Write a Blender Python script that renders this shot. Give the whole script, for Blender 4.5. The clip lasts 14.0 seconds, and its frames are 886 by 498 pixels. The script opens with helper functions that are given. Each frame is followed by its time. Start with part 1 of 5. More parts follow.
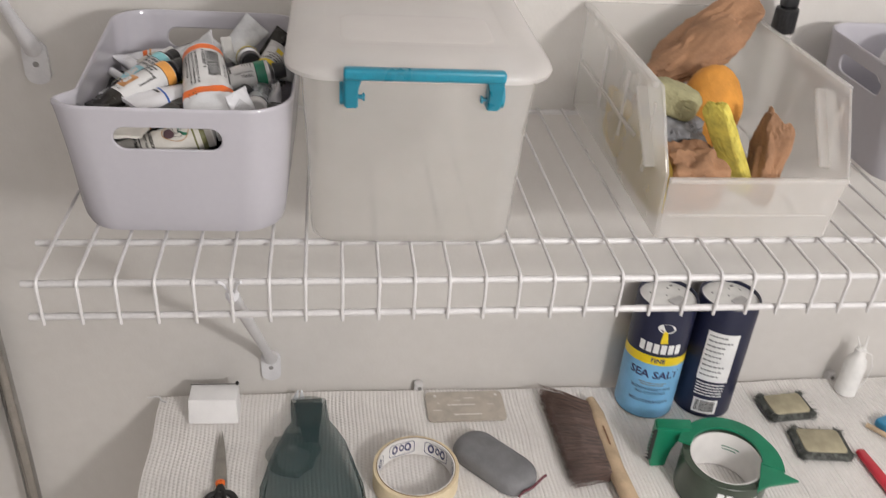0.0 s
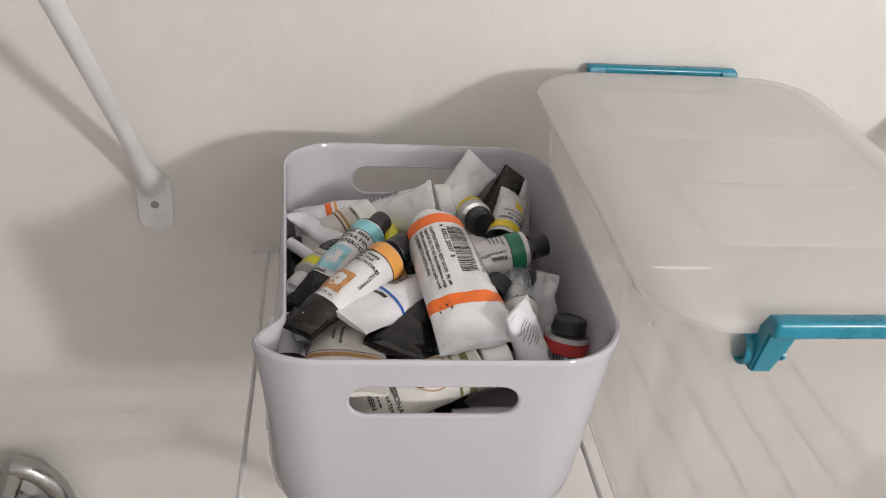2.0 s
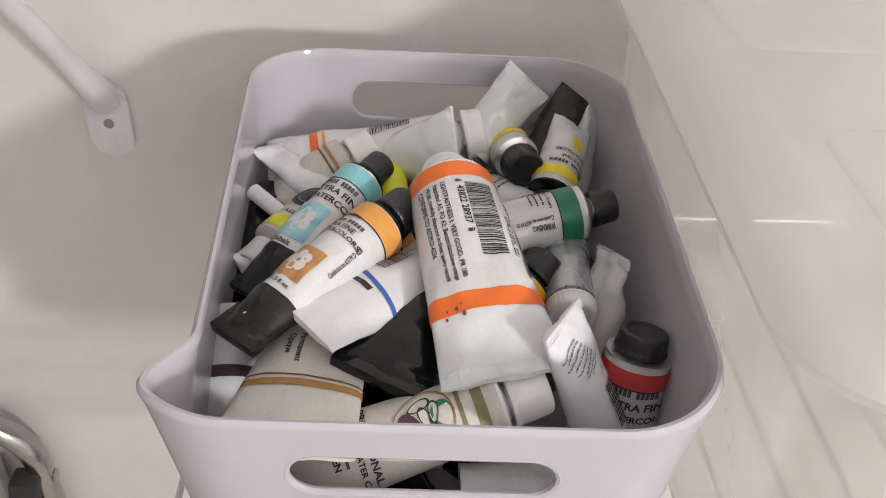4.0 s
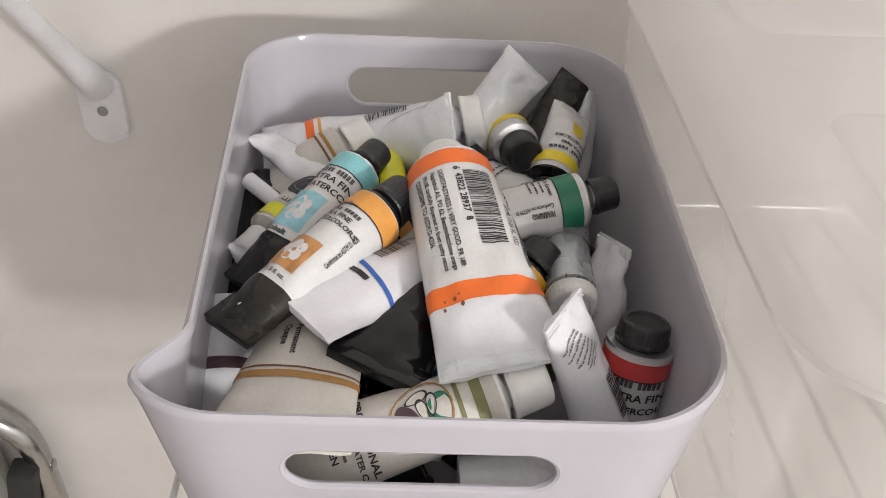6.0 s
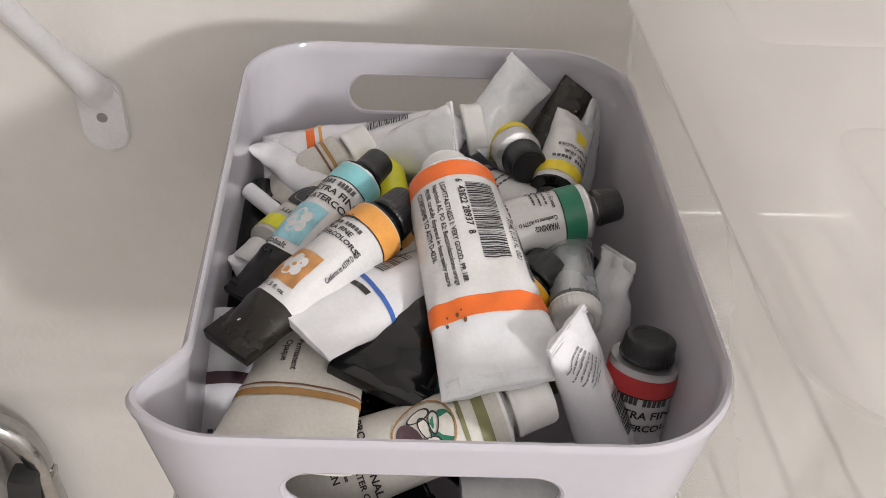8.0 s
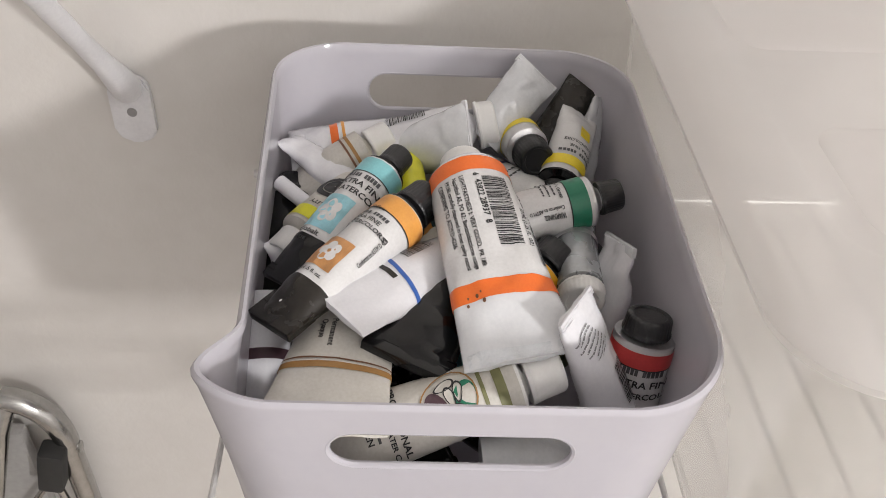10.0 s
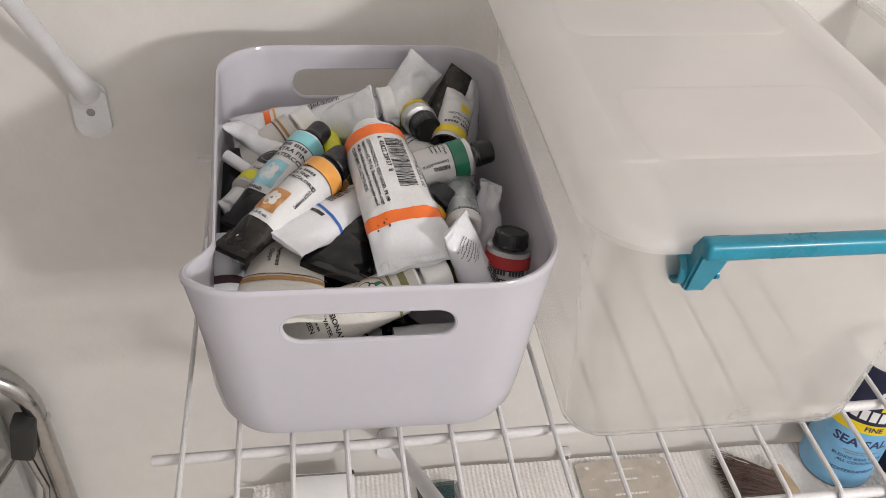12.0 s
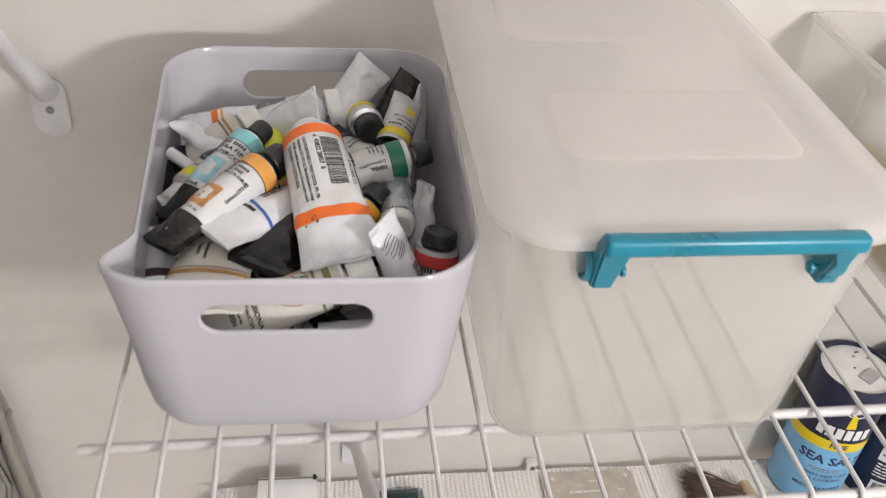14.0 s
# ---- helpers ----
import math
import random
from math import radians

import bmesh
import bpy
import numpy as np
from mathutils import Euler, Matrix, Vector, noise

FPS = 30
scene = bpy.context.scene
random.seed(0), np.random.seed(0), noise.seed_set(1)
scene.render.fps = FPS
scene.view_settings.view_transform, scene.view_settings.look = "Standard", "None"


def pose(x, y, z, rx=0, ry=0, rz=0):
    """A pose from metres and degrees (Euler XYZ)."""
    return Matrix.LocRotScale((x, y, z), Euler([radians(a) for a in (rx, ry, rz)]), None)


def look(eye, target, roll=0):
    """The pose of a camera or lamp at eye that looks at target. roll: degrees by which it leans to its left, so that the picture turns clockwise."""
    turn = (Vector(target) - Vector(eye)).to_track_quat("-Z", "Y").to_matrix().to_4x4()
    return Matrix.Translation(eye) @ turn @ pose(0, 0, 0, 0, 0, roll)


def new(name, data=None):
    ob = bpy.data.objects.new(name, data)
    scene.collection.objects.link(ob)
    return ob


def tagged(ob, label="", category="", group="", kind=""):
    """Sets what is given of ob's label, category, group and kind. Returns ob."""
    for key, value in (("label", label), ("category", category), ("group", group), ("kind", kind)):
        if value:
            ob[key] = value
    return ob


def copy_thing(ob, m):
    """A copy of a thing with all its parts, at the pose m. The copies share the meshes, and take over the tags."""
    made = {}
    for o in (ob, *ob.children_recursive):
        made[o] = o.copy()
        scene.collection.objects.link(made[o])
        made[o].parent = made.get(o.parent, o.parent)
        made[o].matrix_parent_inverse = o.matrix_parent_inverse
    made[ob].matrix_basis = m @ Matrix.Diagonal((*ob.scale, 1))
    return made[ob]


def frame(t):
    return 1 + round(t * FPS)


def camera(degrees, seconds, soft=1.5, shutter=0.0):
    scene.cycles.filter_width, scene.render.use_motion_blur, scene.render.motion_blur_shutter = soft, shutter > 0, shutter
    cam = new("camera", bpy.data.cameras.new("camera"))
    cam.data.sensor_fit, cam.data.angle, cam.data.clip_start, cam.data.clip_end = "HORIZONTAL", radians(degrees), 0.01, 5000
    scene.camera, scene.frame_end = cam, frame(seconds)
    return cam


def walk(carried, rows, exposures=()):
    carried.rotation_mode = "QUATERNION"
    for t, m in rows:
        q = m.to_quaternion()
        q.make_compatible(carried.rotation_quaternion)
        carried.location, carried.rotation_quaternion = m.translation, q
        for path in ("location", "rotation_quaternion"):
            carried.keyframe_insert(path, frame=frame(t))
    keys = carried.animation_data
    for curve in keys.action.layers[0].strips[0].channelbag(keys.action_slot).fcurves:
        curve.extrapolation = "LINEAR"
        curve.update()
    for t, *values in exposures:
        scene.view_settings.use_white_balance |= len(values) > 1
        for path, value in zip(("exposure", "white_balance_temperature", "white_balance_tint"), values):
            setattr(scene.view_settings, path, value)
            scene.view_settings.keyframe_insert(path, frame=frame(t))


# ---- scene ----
cam = camera(53.9, 14.0, soft=0.7, shutter=0.2)
PATH = [
    (0, (0.192, -0.513, 1.845), (0.458, 1.166, 0.791), 4.5),
    (0.5, (0.177, -0.463, 1.85), (0.3, 1.29, 0.894), 4.6),
    (1, (0.098, -0.371, 1.854), (0.206, 1.385, 0.902), 4.3),
    (1.5, (0.047, -0.294, 1.84), (0.266, 1.424, 0.841), 4.4),
    (2, (0.041, -0.234, 1.826), (0.297, 1.471, 0.811), 4.6),
    (2.5, (0.065, -0.146, 1.8), (0.245, 1.51, 0.692), 3.7),
    (3, (0.067, -0.102, 1.779), (0.155, 1.484, 0.565), 3.0),
    (3.5, (0.071, -0.093, 1.779), (0.169, 1.496, 0.568), 3.3),
    (4, (0.077, -0.099, 1.777), (0.181, 1.473, 0.546), 3.4),
    (6.5, (0.078, -0.092, 1.773), (0.179, 1.458, 0.513), 3.1),
    (7, (0.077, -0.09, 1.771), (0.171, 1.456, 0.506), 2.9),
    (7.5, (0.077, -0.091, 1.775), (0.174, 1.456, 0.511), 3.0),
    (8, (0.078, -0.088, 1.777), (0.178, 1.459, 0.514), 3.1),
    (10.5, (0.066, -0.132, 1.804), (0.188, 1.386, 0.508), 3.6),
    (11, (0.075, -0.172, 1.815), (0.258, 1.342, 0.521), 5.0),
    (11.5, (0.079, -0.198, 1.836), (0.352, 1.332, 0.577), 4.4),
    (12, (0.064, -0.215, 1.84), (0.352, 1.311, 0.581), 4.1),
    (12.5, (0.076, -0.189, 1.835), (0.367, 1.341, 0.58), 4.5),
    (13, (0.088, -0.136, 1.818), (0.404, 1.389, 0.564), 5.7),
    (13.5, (0.102, -0.129, 1.812), (0.431, 1.403, 0.569), 6.2),
    (14, (0.101, -0.229, 1.838), (0.372, 1.324, 0.608), 4.8),
]
walk(cam, [(t, look(eye, target, roll)) for t, eye, target, roll in PATH],
     [(0.0, -0.06), (0.5, 0.0), (1.0, 0.06), (2.0, 0.08), (3.0, 0.20), (4.0, 0.31), (7.5, 0.33), (10.5, 0.33), (11.5, 0.23), (12.5, 0.15), (14.0, 0.24)])

# ---- light: one ceiling fitting with two bulbs, high on the right behind the camera; the room bounces the rest ----
def bulb(x, y, z, watts):
    lamp = bpy.data.lights.new("bulb", "POINT")
    lamp.energy, lamp.shadow_soft_size, lamp.color = watts, 0.045, (1.0, 0.972, 0.955)
    ob = new("bulb", lamp)
    ob.location = (x, y, z)
    return tagged(ob, "bare bulb of the ceiling light of the room", "lamp")


bulb(0.775, -1.02, 2.005, 20.2)
bulb(0.855, -1.08, 2.005, 20.2)
world = bpy.data.worlds.new("world")
world.use_nodes = True
world.node_tree.nodes["Background"].inputs[0].default_value = (0.9, 0.95, 1.0, 1)
world.node_tree.nodes["Background"].inputs[1].default_value = 0.05
scene.world = world

# ---- materials ----
def material(name, colour, rough=0.5, metal=0.0, vary=0.06, scale=30.0, bump=0.0, bump_scale=200.0, coat=0.0, spec=0.5, fine=0.04, tint=None, random_tint=0.0, island=0.0):
    """A surface with colour that varies at two scales, fine relief and slightly uneven gloss."""
    m = bpy.data.materials.new(name)
    m.use_nodes = True
    nt = m.node_tree
    n, k = nt.nodes, nt.links
    p = n["Principled BSDF"]
    p.inputs["Metallic"].default_value = metal
    p.inputs["Coat Weight"].default_value = coat
    p.inputs["Specular IOR Level"].default_value = spec
    co = n.new("ShaderNodeTexCoord")
    big, small = n.new("ShaderNodeTexNoise"), n.new("ShaderNodeTexNoise")
    big.inputs["Scale"].default_value, big.inputs["Detail"].default_value = scale, 4
    small.inputs["Scale"].default_value, small.inputs["Detail"].default_value = scale * 14, 3
    for t in (big, small):
        k.new(co.outputs["Object"], t.inputs["Vector"])
    ramp = n.new("ShaderNodeMixRGB")
    dark = tint or tuple(c * (1 - vary * 2.2) for c in colour)
    ramp.inputs[1].default_value, ramp.inputs[2].default_value = (*dark, 1), (*(min(1, c * (1 + vary * 0.6)) for c in colour), 1)
    spread = n.new("ShaderNodeMapRange")
    spread.inputs[1].default_value, spread.inputs[2].default_value = 0.3, 0.62
    k.new(big.outputs["Fac"], spread.inputs[0])
    k.new(spread.outputs[0], ramp.inputs[0])
    grain = n.new("ShaderNodeMixRGB")
    grain.blend_type, grain.inputs[0].default_value = "OVERLAY", fine * 4
    k.new(ramp.outputs[0], grain.inputs[1])
    k.new(small.outputs["Fac"], grain.inputs[2])
    last = grain.outputs[0]
    if random_tint:
        info, hue = n.new("ShaderNodeObjectInfo"), n.new("ShaderNodeHueSaturation")
        rng = n.new("ShaderNodeMapRange")
        rng.inputs[3].default_value, rng.inputs[4].default_value = 1 - random_tint, 1 + random_tint
        k.new(info.outputs["Random"], rng.inputs[0])
        k.new(rng.outputs[0], hue.inputs["Value"])
        k.new(last, hue.inputs["Color"])
        last = hue.outputs[0]
    if island:
        geo, hue = n.new("ShaderNodeNewGeometry"), n.new("ShaderNodeHueSaturation")
        rng = n.new("ShaderNodeMapRange")
        rng.inputs[3].default_value, rng.inputs[4].default_value = 1 - island, 1 + island
        k.new(geo.outputs["Random Per Island"], rng.inputs[0])
        k.new(rng.outputs[0], hue.inputs["Value"])
        k.new(last, hue.inputs["Color"])
        last = hue.outputs[0]
    k.new(last, p.inputs["Base Color"])
    r = n.new("ShaderNodeMapRange")
    r.inputs[3].default_value, r.inputs[4].default_value = max(0.02, rough - 0.07), min(1, rough + 0.09)
    k.new(big.outputs["Fac"], r.inputs[0])
    k.new(r.outputs[0], p.inputs["Roughness"])
    if bump:
        b, tex = n.new("ShaderNodeBump"), n.new("ShaderNodeTexNoise")
        tex.inputs["Scale"].default_value, tex.inputs["Detail"].default_value = bump_scale, 4
        k.new(co.outputs["Object"], tex.inputs["Vector"])
        b.inputs["Strength"].default_value, b.inputs["Distance"].default_value = bump, 0.002
        k.new(tex.outputs["Fac"], b.inputs["Height"])
        k.new(b.outputs[0], p.inputs["Normal"])
    return m


def cloudy(name, colour, clear, through_light, rough=0.25, gloss=0.10):
    """Milky polypropylene: part of the light passes straight, part is scattered through, part reflects."""
    m = bpy.data.materials.new(name)
    m.use_nodes = True
    nt = m.node_tree
    n, k = nt.nodes, nt.links
    n.remove(n["Principled BSDF"])
    out = n["Material Output"]
    co, noise_tex = n.new("ShaderNodeTexCoord"), n.new("ShaderNodeTexNoise")
    noise_tex.inputs["Scale"].default_value, noise_tex.inputs["Detail"].default_value = 25, 5
    k.new(co.outputs["Object"], noise_tex.inputs["Vector"])
    dif, tra, cle, glo = (n.new("ShaderNodeBsdf" + s) for s in ("Diffuse", "Translucent", "Transparent", "Glossy"))
    for s in (dif, tra):
        s.inputs[0].default_value = (*colour, 1)
    cle.inputs[0].default_value = (0.97, 0.97, 0.96, 1)
    glo.inputs["Roughness"].default_value = rough
    m1, m2, m3 = (n.new("ShaderNodeMixShader") for _ in range(3))
    m1.inputs[0].default_value = through_light
    k.new(dif.outputs[0], m1.inputs[1]), k.new(tra.outputs[0], m1.inputs[2])
    span = n.new("ShaderNodeMapRange")
    span.inputs[3].default_value, span.inputs[4].default_value = clear - 0.025, clear + 0.025
    k.new(noise_tex.outputs["Fac"], span.inputs[0]), k.new(span.outputs[0], m2.inputs[0])
    k.new(m1.outputs[0], m2.inputs[1]), k.new(cle.outputs[0], m2.inputs[2])
    facing, power, mul = n.new("ShaderNodeLayerWeight"), n.new("ShaderNodeMath"), n.new("ShaderNodeMapRange")
    power.operation, power.inputs[1].default_value = "POWER", 4.0
    mul.inputs[3].default_value, mul.inputs[4].default_value = 0.025, gloss * 5
    k.new(facing.outputs["Facing"], power.inputs[0]), k.new(power.outputs[0], mul.inputs[0]), k.new(mul.outputs[0], m3.inputs[0])
    k.new(m2.outputs[0], m3.inputs[1]), k.new(glo.outputs[0], m3.inputs[2])
    k.new(m3.outputs[0], out.inputs[0])
    return m


M = {
    "room": material("room_paint", (0.80, 0.785, 0.775), 0.6, vary=0.03, scale=3),
    # darker than the room paint to weaken bounce from the unseen left wall
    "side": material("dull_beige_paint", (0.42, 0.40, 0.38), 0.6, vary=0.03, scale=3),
    "wall": material("wall_paint", (0.61, 0.587, 0.562), 0.42, vary=0.025, scale=5, bump=0.10, bump_scale=260, fine=0.015),
    "ceiling": material("ceiling_paint", (0.80, 0.795, 0.79), 0.8, vary=0.02, scale=4),
    "floor": material("floor_boards", (0.66, 0.60, 0.54), 0.5, vary=0.08, scale=6),
    "wire": material("vinyl_coated_wire", (0.61, 0.595, 0.595), 0.30, vary=0.03, scale=40, bump=0.05, bump_scale=400),
    "steel_paint": material("white_painted_steel", (0.66, 0.655, 0.675), 0.30, vary=0.04, scale=40),
    "bin": material("white_gloss_plastic", (0.545, 0.530, 0.575), 0.10, vary=0.015, scale=14, bump=0.015, bump_scale=90, fine=0.01),
    "box": cloudy("frosted_plastic", (0.985, 0.966, 0.962), 0.725, 0.74, 0.16, 0.09),
    "lid": cloudy("frosted_lid_plastic", (0.985, 0.964, 0.96), 0.56, 0.62, 0.18, 0.07),
    "clear": cloudy("clear_bin_plastic", (0.985, 0.968, 0.962), 0.71, 0.50, 0.10, 0.14),
    "blue": material("teal_blue_plastic", (0.011, 0.205, 0.30), 0.28, vary=0.08, scale=60),
    "white": material("white_tube_plastic", (0.71, 0.705, 0.735), 0.14, vary=0.03, scale=60, bump=0.12, bump_scale=120, random_tint=0.05),
    "gloss": material("glossy_white_tube", (0.70, 0.71, 0.735), 0.06, vary=0.03, scale=50, bump=0.34, bump_scale=32, coat=0.8),
    "clear_seam": material("clear_crimped_film", (0.66, 0.68, 0.71), 0.08, vary=0.06, scale=90, bump=0.5, bump_scale=260, coat=0.8),
    "paper": material("tube_label", (0.645, 0.638, 0.638), 0.17, vary=0.03, scale=70, bump=0.08, bump_scale=150, random_tint=0.04),
    "cream": material("cream_tube", (0.58, 0.555, 0.51), 0.34, vary=0.04, scale=60, bump=0.10, bump_scale=120),
    "pearl": material("milky_tube_end", (0.60, 0.61, 0.63), 0.16, vary=0.08, scale=50, bump=0.35, bump_scale=90, coat=0.4),
    "capwhite": material("white_cap_plastic", (0.80, 0.79, 0.775), 0.30, vary=0.04, scale=80),
    "capblack": material("black_cap_plastic", (0.018, 0.018, 0.020), 0.34, vary=0.15, scale=120, bump=0.1, bump_scale=500),
    "foil_dark": material("dark_crimped_foil", (0.020, 0.017, 0.014), 0.24, metal=0.0, vary=0.2, scale=60, bump=0.12, bump_scale=140, spec=0.45),
    "foil_black": material("black_tube", (0.008, 0.008, 0.009), 0.13, vary=0.15, scale=60, bump=0.05, bump_scale=70, coat=0.15, spec=0.35),
    "foil": material("bare_aluminium_tube", (0.62, 0.62, 0.63), 0.30, metal=0.9, vary=0.08, scale=60, bump=0.25, bump_scale=120),
    "greytube": material("pearl_grey_tube", (0.42, 0.44, 0.46), 0.25, metal=0.6, vary=0.06, scale=60),
    "ink": material("black_ink", (0.02, 0.02, 0.022), 0.5),
    "ink_soft": material("worn_black_ink", (0.07, 0.07, 0.075), 0.5),
    "ink_grey": material("grey_ink", (0.22, 0.22, 0.23), 0.5),
    "navy_ink": material("navy_ink", (0.035, 0.04, 0.12), 0.5),
    "blue_ink": material("blue_ink", (0.04, 0.12, 0.42), 0.45),
    "brown_ink": material("brown_ink", (0.17, 0.075, 0.035), 0.45),
    "ochre_ink": material("ochre_ink", (0.36, 0.19, 0.06), 0.45),
    "olive_ink": material("olive_ink", (0.17, 0.17, 0.07), 0.45),
    "plum_ink": material("plum_ink", (0.07, 0.035, 0.045), 0.45),
    "orange": material("orange_band", (0.80, 0.16, 0.025), 0.35, vary=0.06, scale=80),
    "peach": material("amber_band", (0.72, 0.33, 0.075), 0.33, vary=0.06, scale=80),
    "cyan": material("pale_turquoise_band", (0.22, 0.52, 0.56), 0.30, vary=0.06, scale=80),
    "cyan_pale": material("pale_turquoise_print", (0.30, 0.58, 0.66), 0.35, vary=0.12, scale=160),
    "brown_pale": material("amber_print", (0.52, 0.25, 0.09), 0.35, vary=0.12, scale=160),
    "green": material("green_band", (0.012, 0.17, 0.095), 0.32, vary=0.06, scale=80),
    "yellow": material("yellow_band", (0.80, 0.62, 0.035), 0.35, vary=0.06, scale=80),
    "lemon": material("lemon_band", (0.72, 0.70, 0.03), 0.35, vary=0.06, scale=80),
    "gold": material("warm_yellow_band", (0.78, 0.40, 0.02), 0.33, vary=0.06, scale=80),
    "red": material("red_band", (0.58, 0.055, 0.055), 0.33, vary=0.06, scale=80),
    "chrome": material("worn_aluminium", (0.42, 0.415, 0.405), 0.20, metal=1.0, vary=0.06, scale=20, bump=0.05, bump_scale=300),
    "grey_panel": material("grey_board", (0.34, 0.33, 0.32), 0.45, vary=0.05, scale=15),
    "rubber": material("black_rubber", (0.02, 0.02, 0.02), 0.6),
    "screw": material("zinc_screw", (0.30, 0.29, 0.28), 0.35, metal=1.0),
    "hole": material("bracket_hole", (0.26, 0.25, 0.25), 0.7),
    "liner": material("woven_shelf_liner", (0.74, 0.71, 0.685), 0.75, vary=0.05, scale=12, bump=0.3, bump_scale=900),
    "foam": material("white_foam_block", (0.84, 0.83, 0.83), 0.7, vary=0.02, scale=40, bump=0.15, bump_scale=700),
    "blade": material("brushed_steel_blade", (0.42, 0.40, 0.37), 0.30, metal=0.9, vary=0.1, scale=60),
    "teal": cloudy("dark_teal_film", (0.03, 0.085, 0.095), 0.58, 0.25, 0.25, 0.05),
    "teal_thin": cloudy("thin_teal_film", (0.03, 0.085, 0.095), 0.80, 0.25, 0.25, 0.05),
    "tape": material("masking_tape", (0.74, 0.62, 0.42), 0.55, vary=0.05, scale=60, bump=0.15, bump_scale=900),
    "tape_edge": material("tape_edge", (0.30, 0.21, 0.13), 0.6),
    "core": material("white_card_core", (0.80, 0.78, 0.76), 0.6, vary=0.03, scale=60),
    "graphite": material("grey_rubber_pad", (0.19, 0.19, 0.20), 0.55, vary=0.08, scale=50, bump=0.2, bump_scale=600),
    "redtrim": material("dark_red_stitching", (0.17, 0.045, 0.06), 0.7, vary=0.3, scale=200),
    "beige_card": material("beige_plastic_tag", (0.47, 0.42, 0.36), 0.42, vary=0.08, scale=60),
    "hair": material("dark_brown_hair", (0.115, 0.070, 0.056), 0.45, vary=0.12, scale=60, fine=0.0, island=0.55),
    "wood": material("pale_brush_wood", (0.56, 0.42, 0.28), 0.5, vary=0.14, scale=40, bump=0.1, bump_scale=300),
    "salt_navy": material("navy_can_label", (0.013, 0.016, 0.045), 0.30, vary=0.05, scale=30),
    "salt_blue": material("sky_blue_can_label", (0.20, 0.47, 0.74), 0.30, vary=0.07, scale=30),
    "salt_yellow": material("yellow_can_label", (0.82, 0.62, 0.02), 0.30),
    "salt_white": material("white_can_print", (0.80, 0.80, 0.80), 0.35),
    "can_top": material("white_card_can_lid", (0.76, 0.75, 0.73), 0.45, vary=0.05, scale=50),
    "gun": material("green_dispenser_plastic", (0.010, 0.20, 0.105), 0.30, vary=0.06, scale=40),
    "gun_tape": material("dark_green_tape_roll", (0.055, 0.075, 0.055), 0.28, vary=0.1, scale=40),
    "wool": material("grey_steel_wool", (0.10, 0.105, 0.095), 0.75, vary=0.4, scale=180, bump=0.8, bump_scale=700),
    "pad": material("olive_beige_pad", (0.42, 0.375, 0.26), 0.8, vary=0.1, scale=60, bump=0.4, bump_scale=900),
    "sponge_brown": material("brown_sea_sponge", (0.33, 0.178, 0.098), 0.85, vary=0.16, scale=30, bump=0.45, bump_scale=200),
    "sponge_orange": material("orange_round_sponge", (0.62, 0.27, 0.045), 0.85, vary=0.12, scale=50, bump=0.4, bump_scale=600),
    "sponge_sage": material("sage_green_sponge", (0.32, 0.30, 0.17), 0.85, vary=0.1, scale=60, bump=0.5, bump_scale=500),
    "sponge_yellow": material("yellow_cellulose_sponge", (0.62, 0.52, 0.10), 0.8, vary=0.15, scale=90, bump=0.7, bump_scale=420),
    "cloth": material("pale_yellow_cloth", (0.62, 0.46, 0.13), 0.9, vary=0.08, scale=60, bump=0.3, bump_scale=600),
    "redstick": material("red_plastic_handle", (0.55, 0.03, 0.05), 0.30),
    "bluething": material("blue_plastic", (0.05, 0.26, 0.45), 0.35),
}


def let_light_through(m, colour, share):
    """Part of the light that falls on a thin plastic wall comes out on its other side."""
    n, k = m.node_tree.nodes, m.node_tree.links
    mix, tra = n.new("ShaderNodeMixShader"), n.new("ShaderNodeBsdfTranslucent")
    tra.inputs[0].default_value = (*colour, 1)
    mix.inputs[0].default_value = share
    k.new(n["Principled BSDF"].outputs[0], mix.inputs[1]), k.new(tra.outputs[0], mix.inputs[2])
    k.new(mix.outputs[0], n["Material Output"].inputs[0])


let_light_through(M["bin"], (0.80, 0.78, 0.82), 0.20)

# ---- mesh helpers ----
def obj(name, verts, faces, mat, parent=None, label="", smooth=True, angle=40):
    me = bpy.data.meshes.new(name)
    me.from_pydata([tuple(v) for v in verts], [], [tuple(f) for f in faces])
    if smooth and len(faces) < 60000:
        bm = bmesh.new()
        bm.from_mesh(me)
        bmesh.ops.recalc_face_normals(bm, faces=bm.faces)
        bm.to_mesh(me)
        bm.free()
    me.materials.append(mat)
    if smooth:
        me.shade_smooth()
        me.set_sharp_from_angle(angle=radians(angle))
    ob = new(name, me)
    if parent is not None:
        ob.parent = parent
    if label:
        ob["label"] = label
    return ob


def part(name, bm, mat, parent, label="", smooth=True):
    me = bpy.data.meshes.new(name)
    bmesh.ops.recalc_face_normals(bm, faces=bm.faces)
    bm.to_mesh(me)
    bm.free()
    me.materials.append(mat)
    if smooth:
        me.shade_smooth()
        me.set_sharp_from_angle(angle=radians(40))
    ob = new(name, me)
    if parent is not None:
        ob.parent = parent
    if label:
        ob["label"] = label
    return ob


def thing(name, label, category, at=None, group=""):
    ob = new(name)
    ob.empty_display_size = 0.02
    if at is not None:
        ob.matrix_basis = at if isinstance(at, Matrix) else pose(*at)
    return tagged(ob, label, category, group)


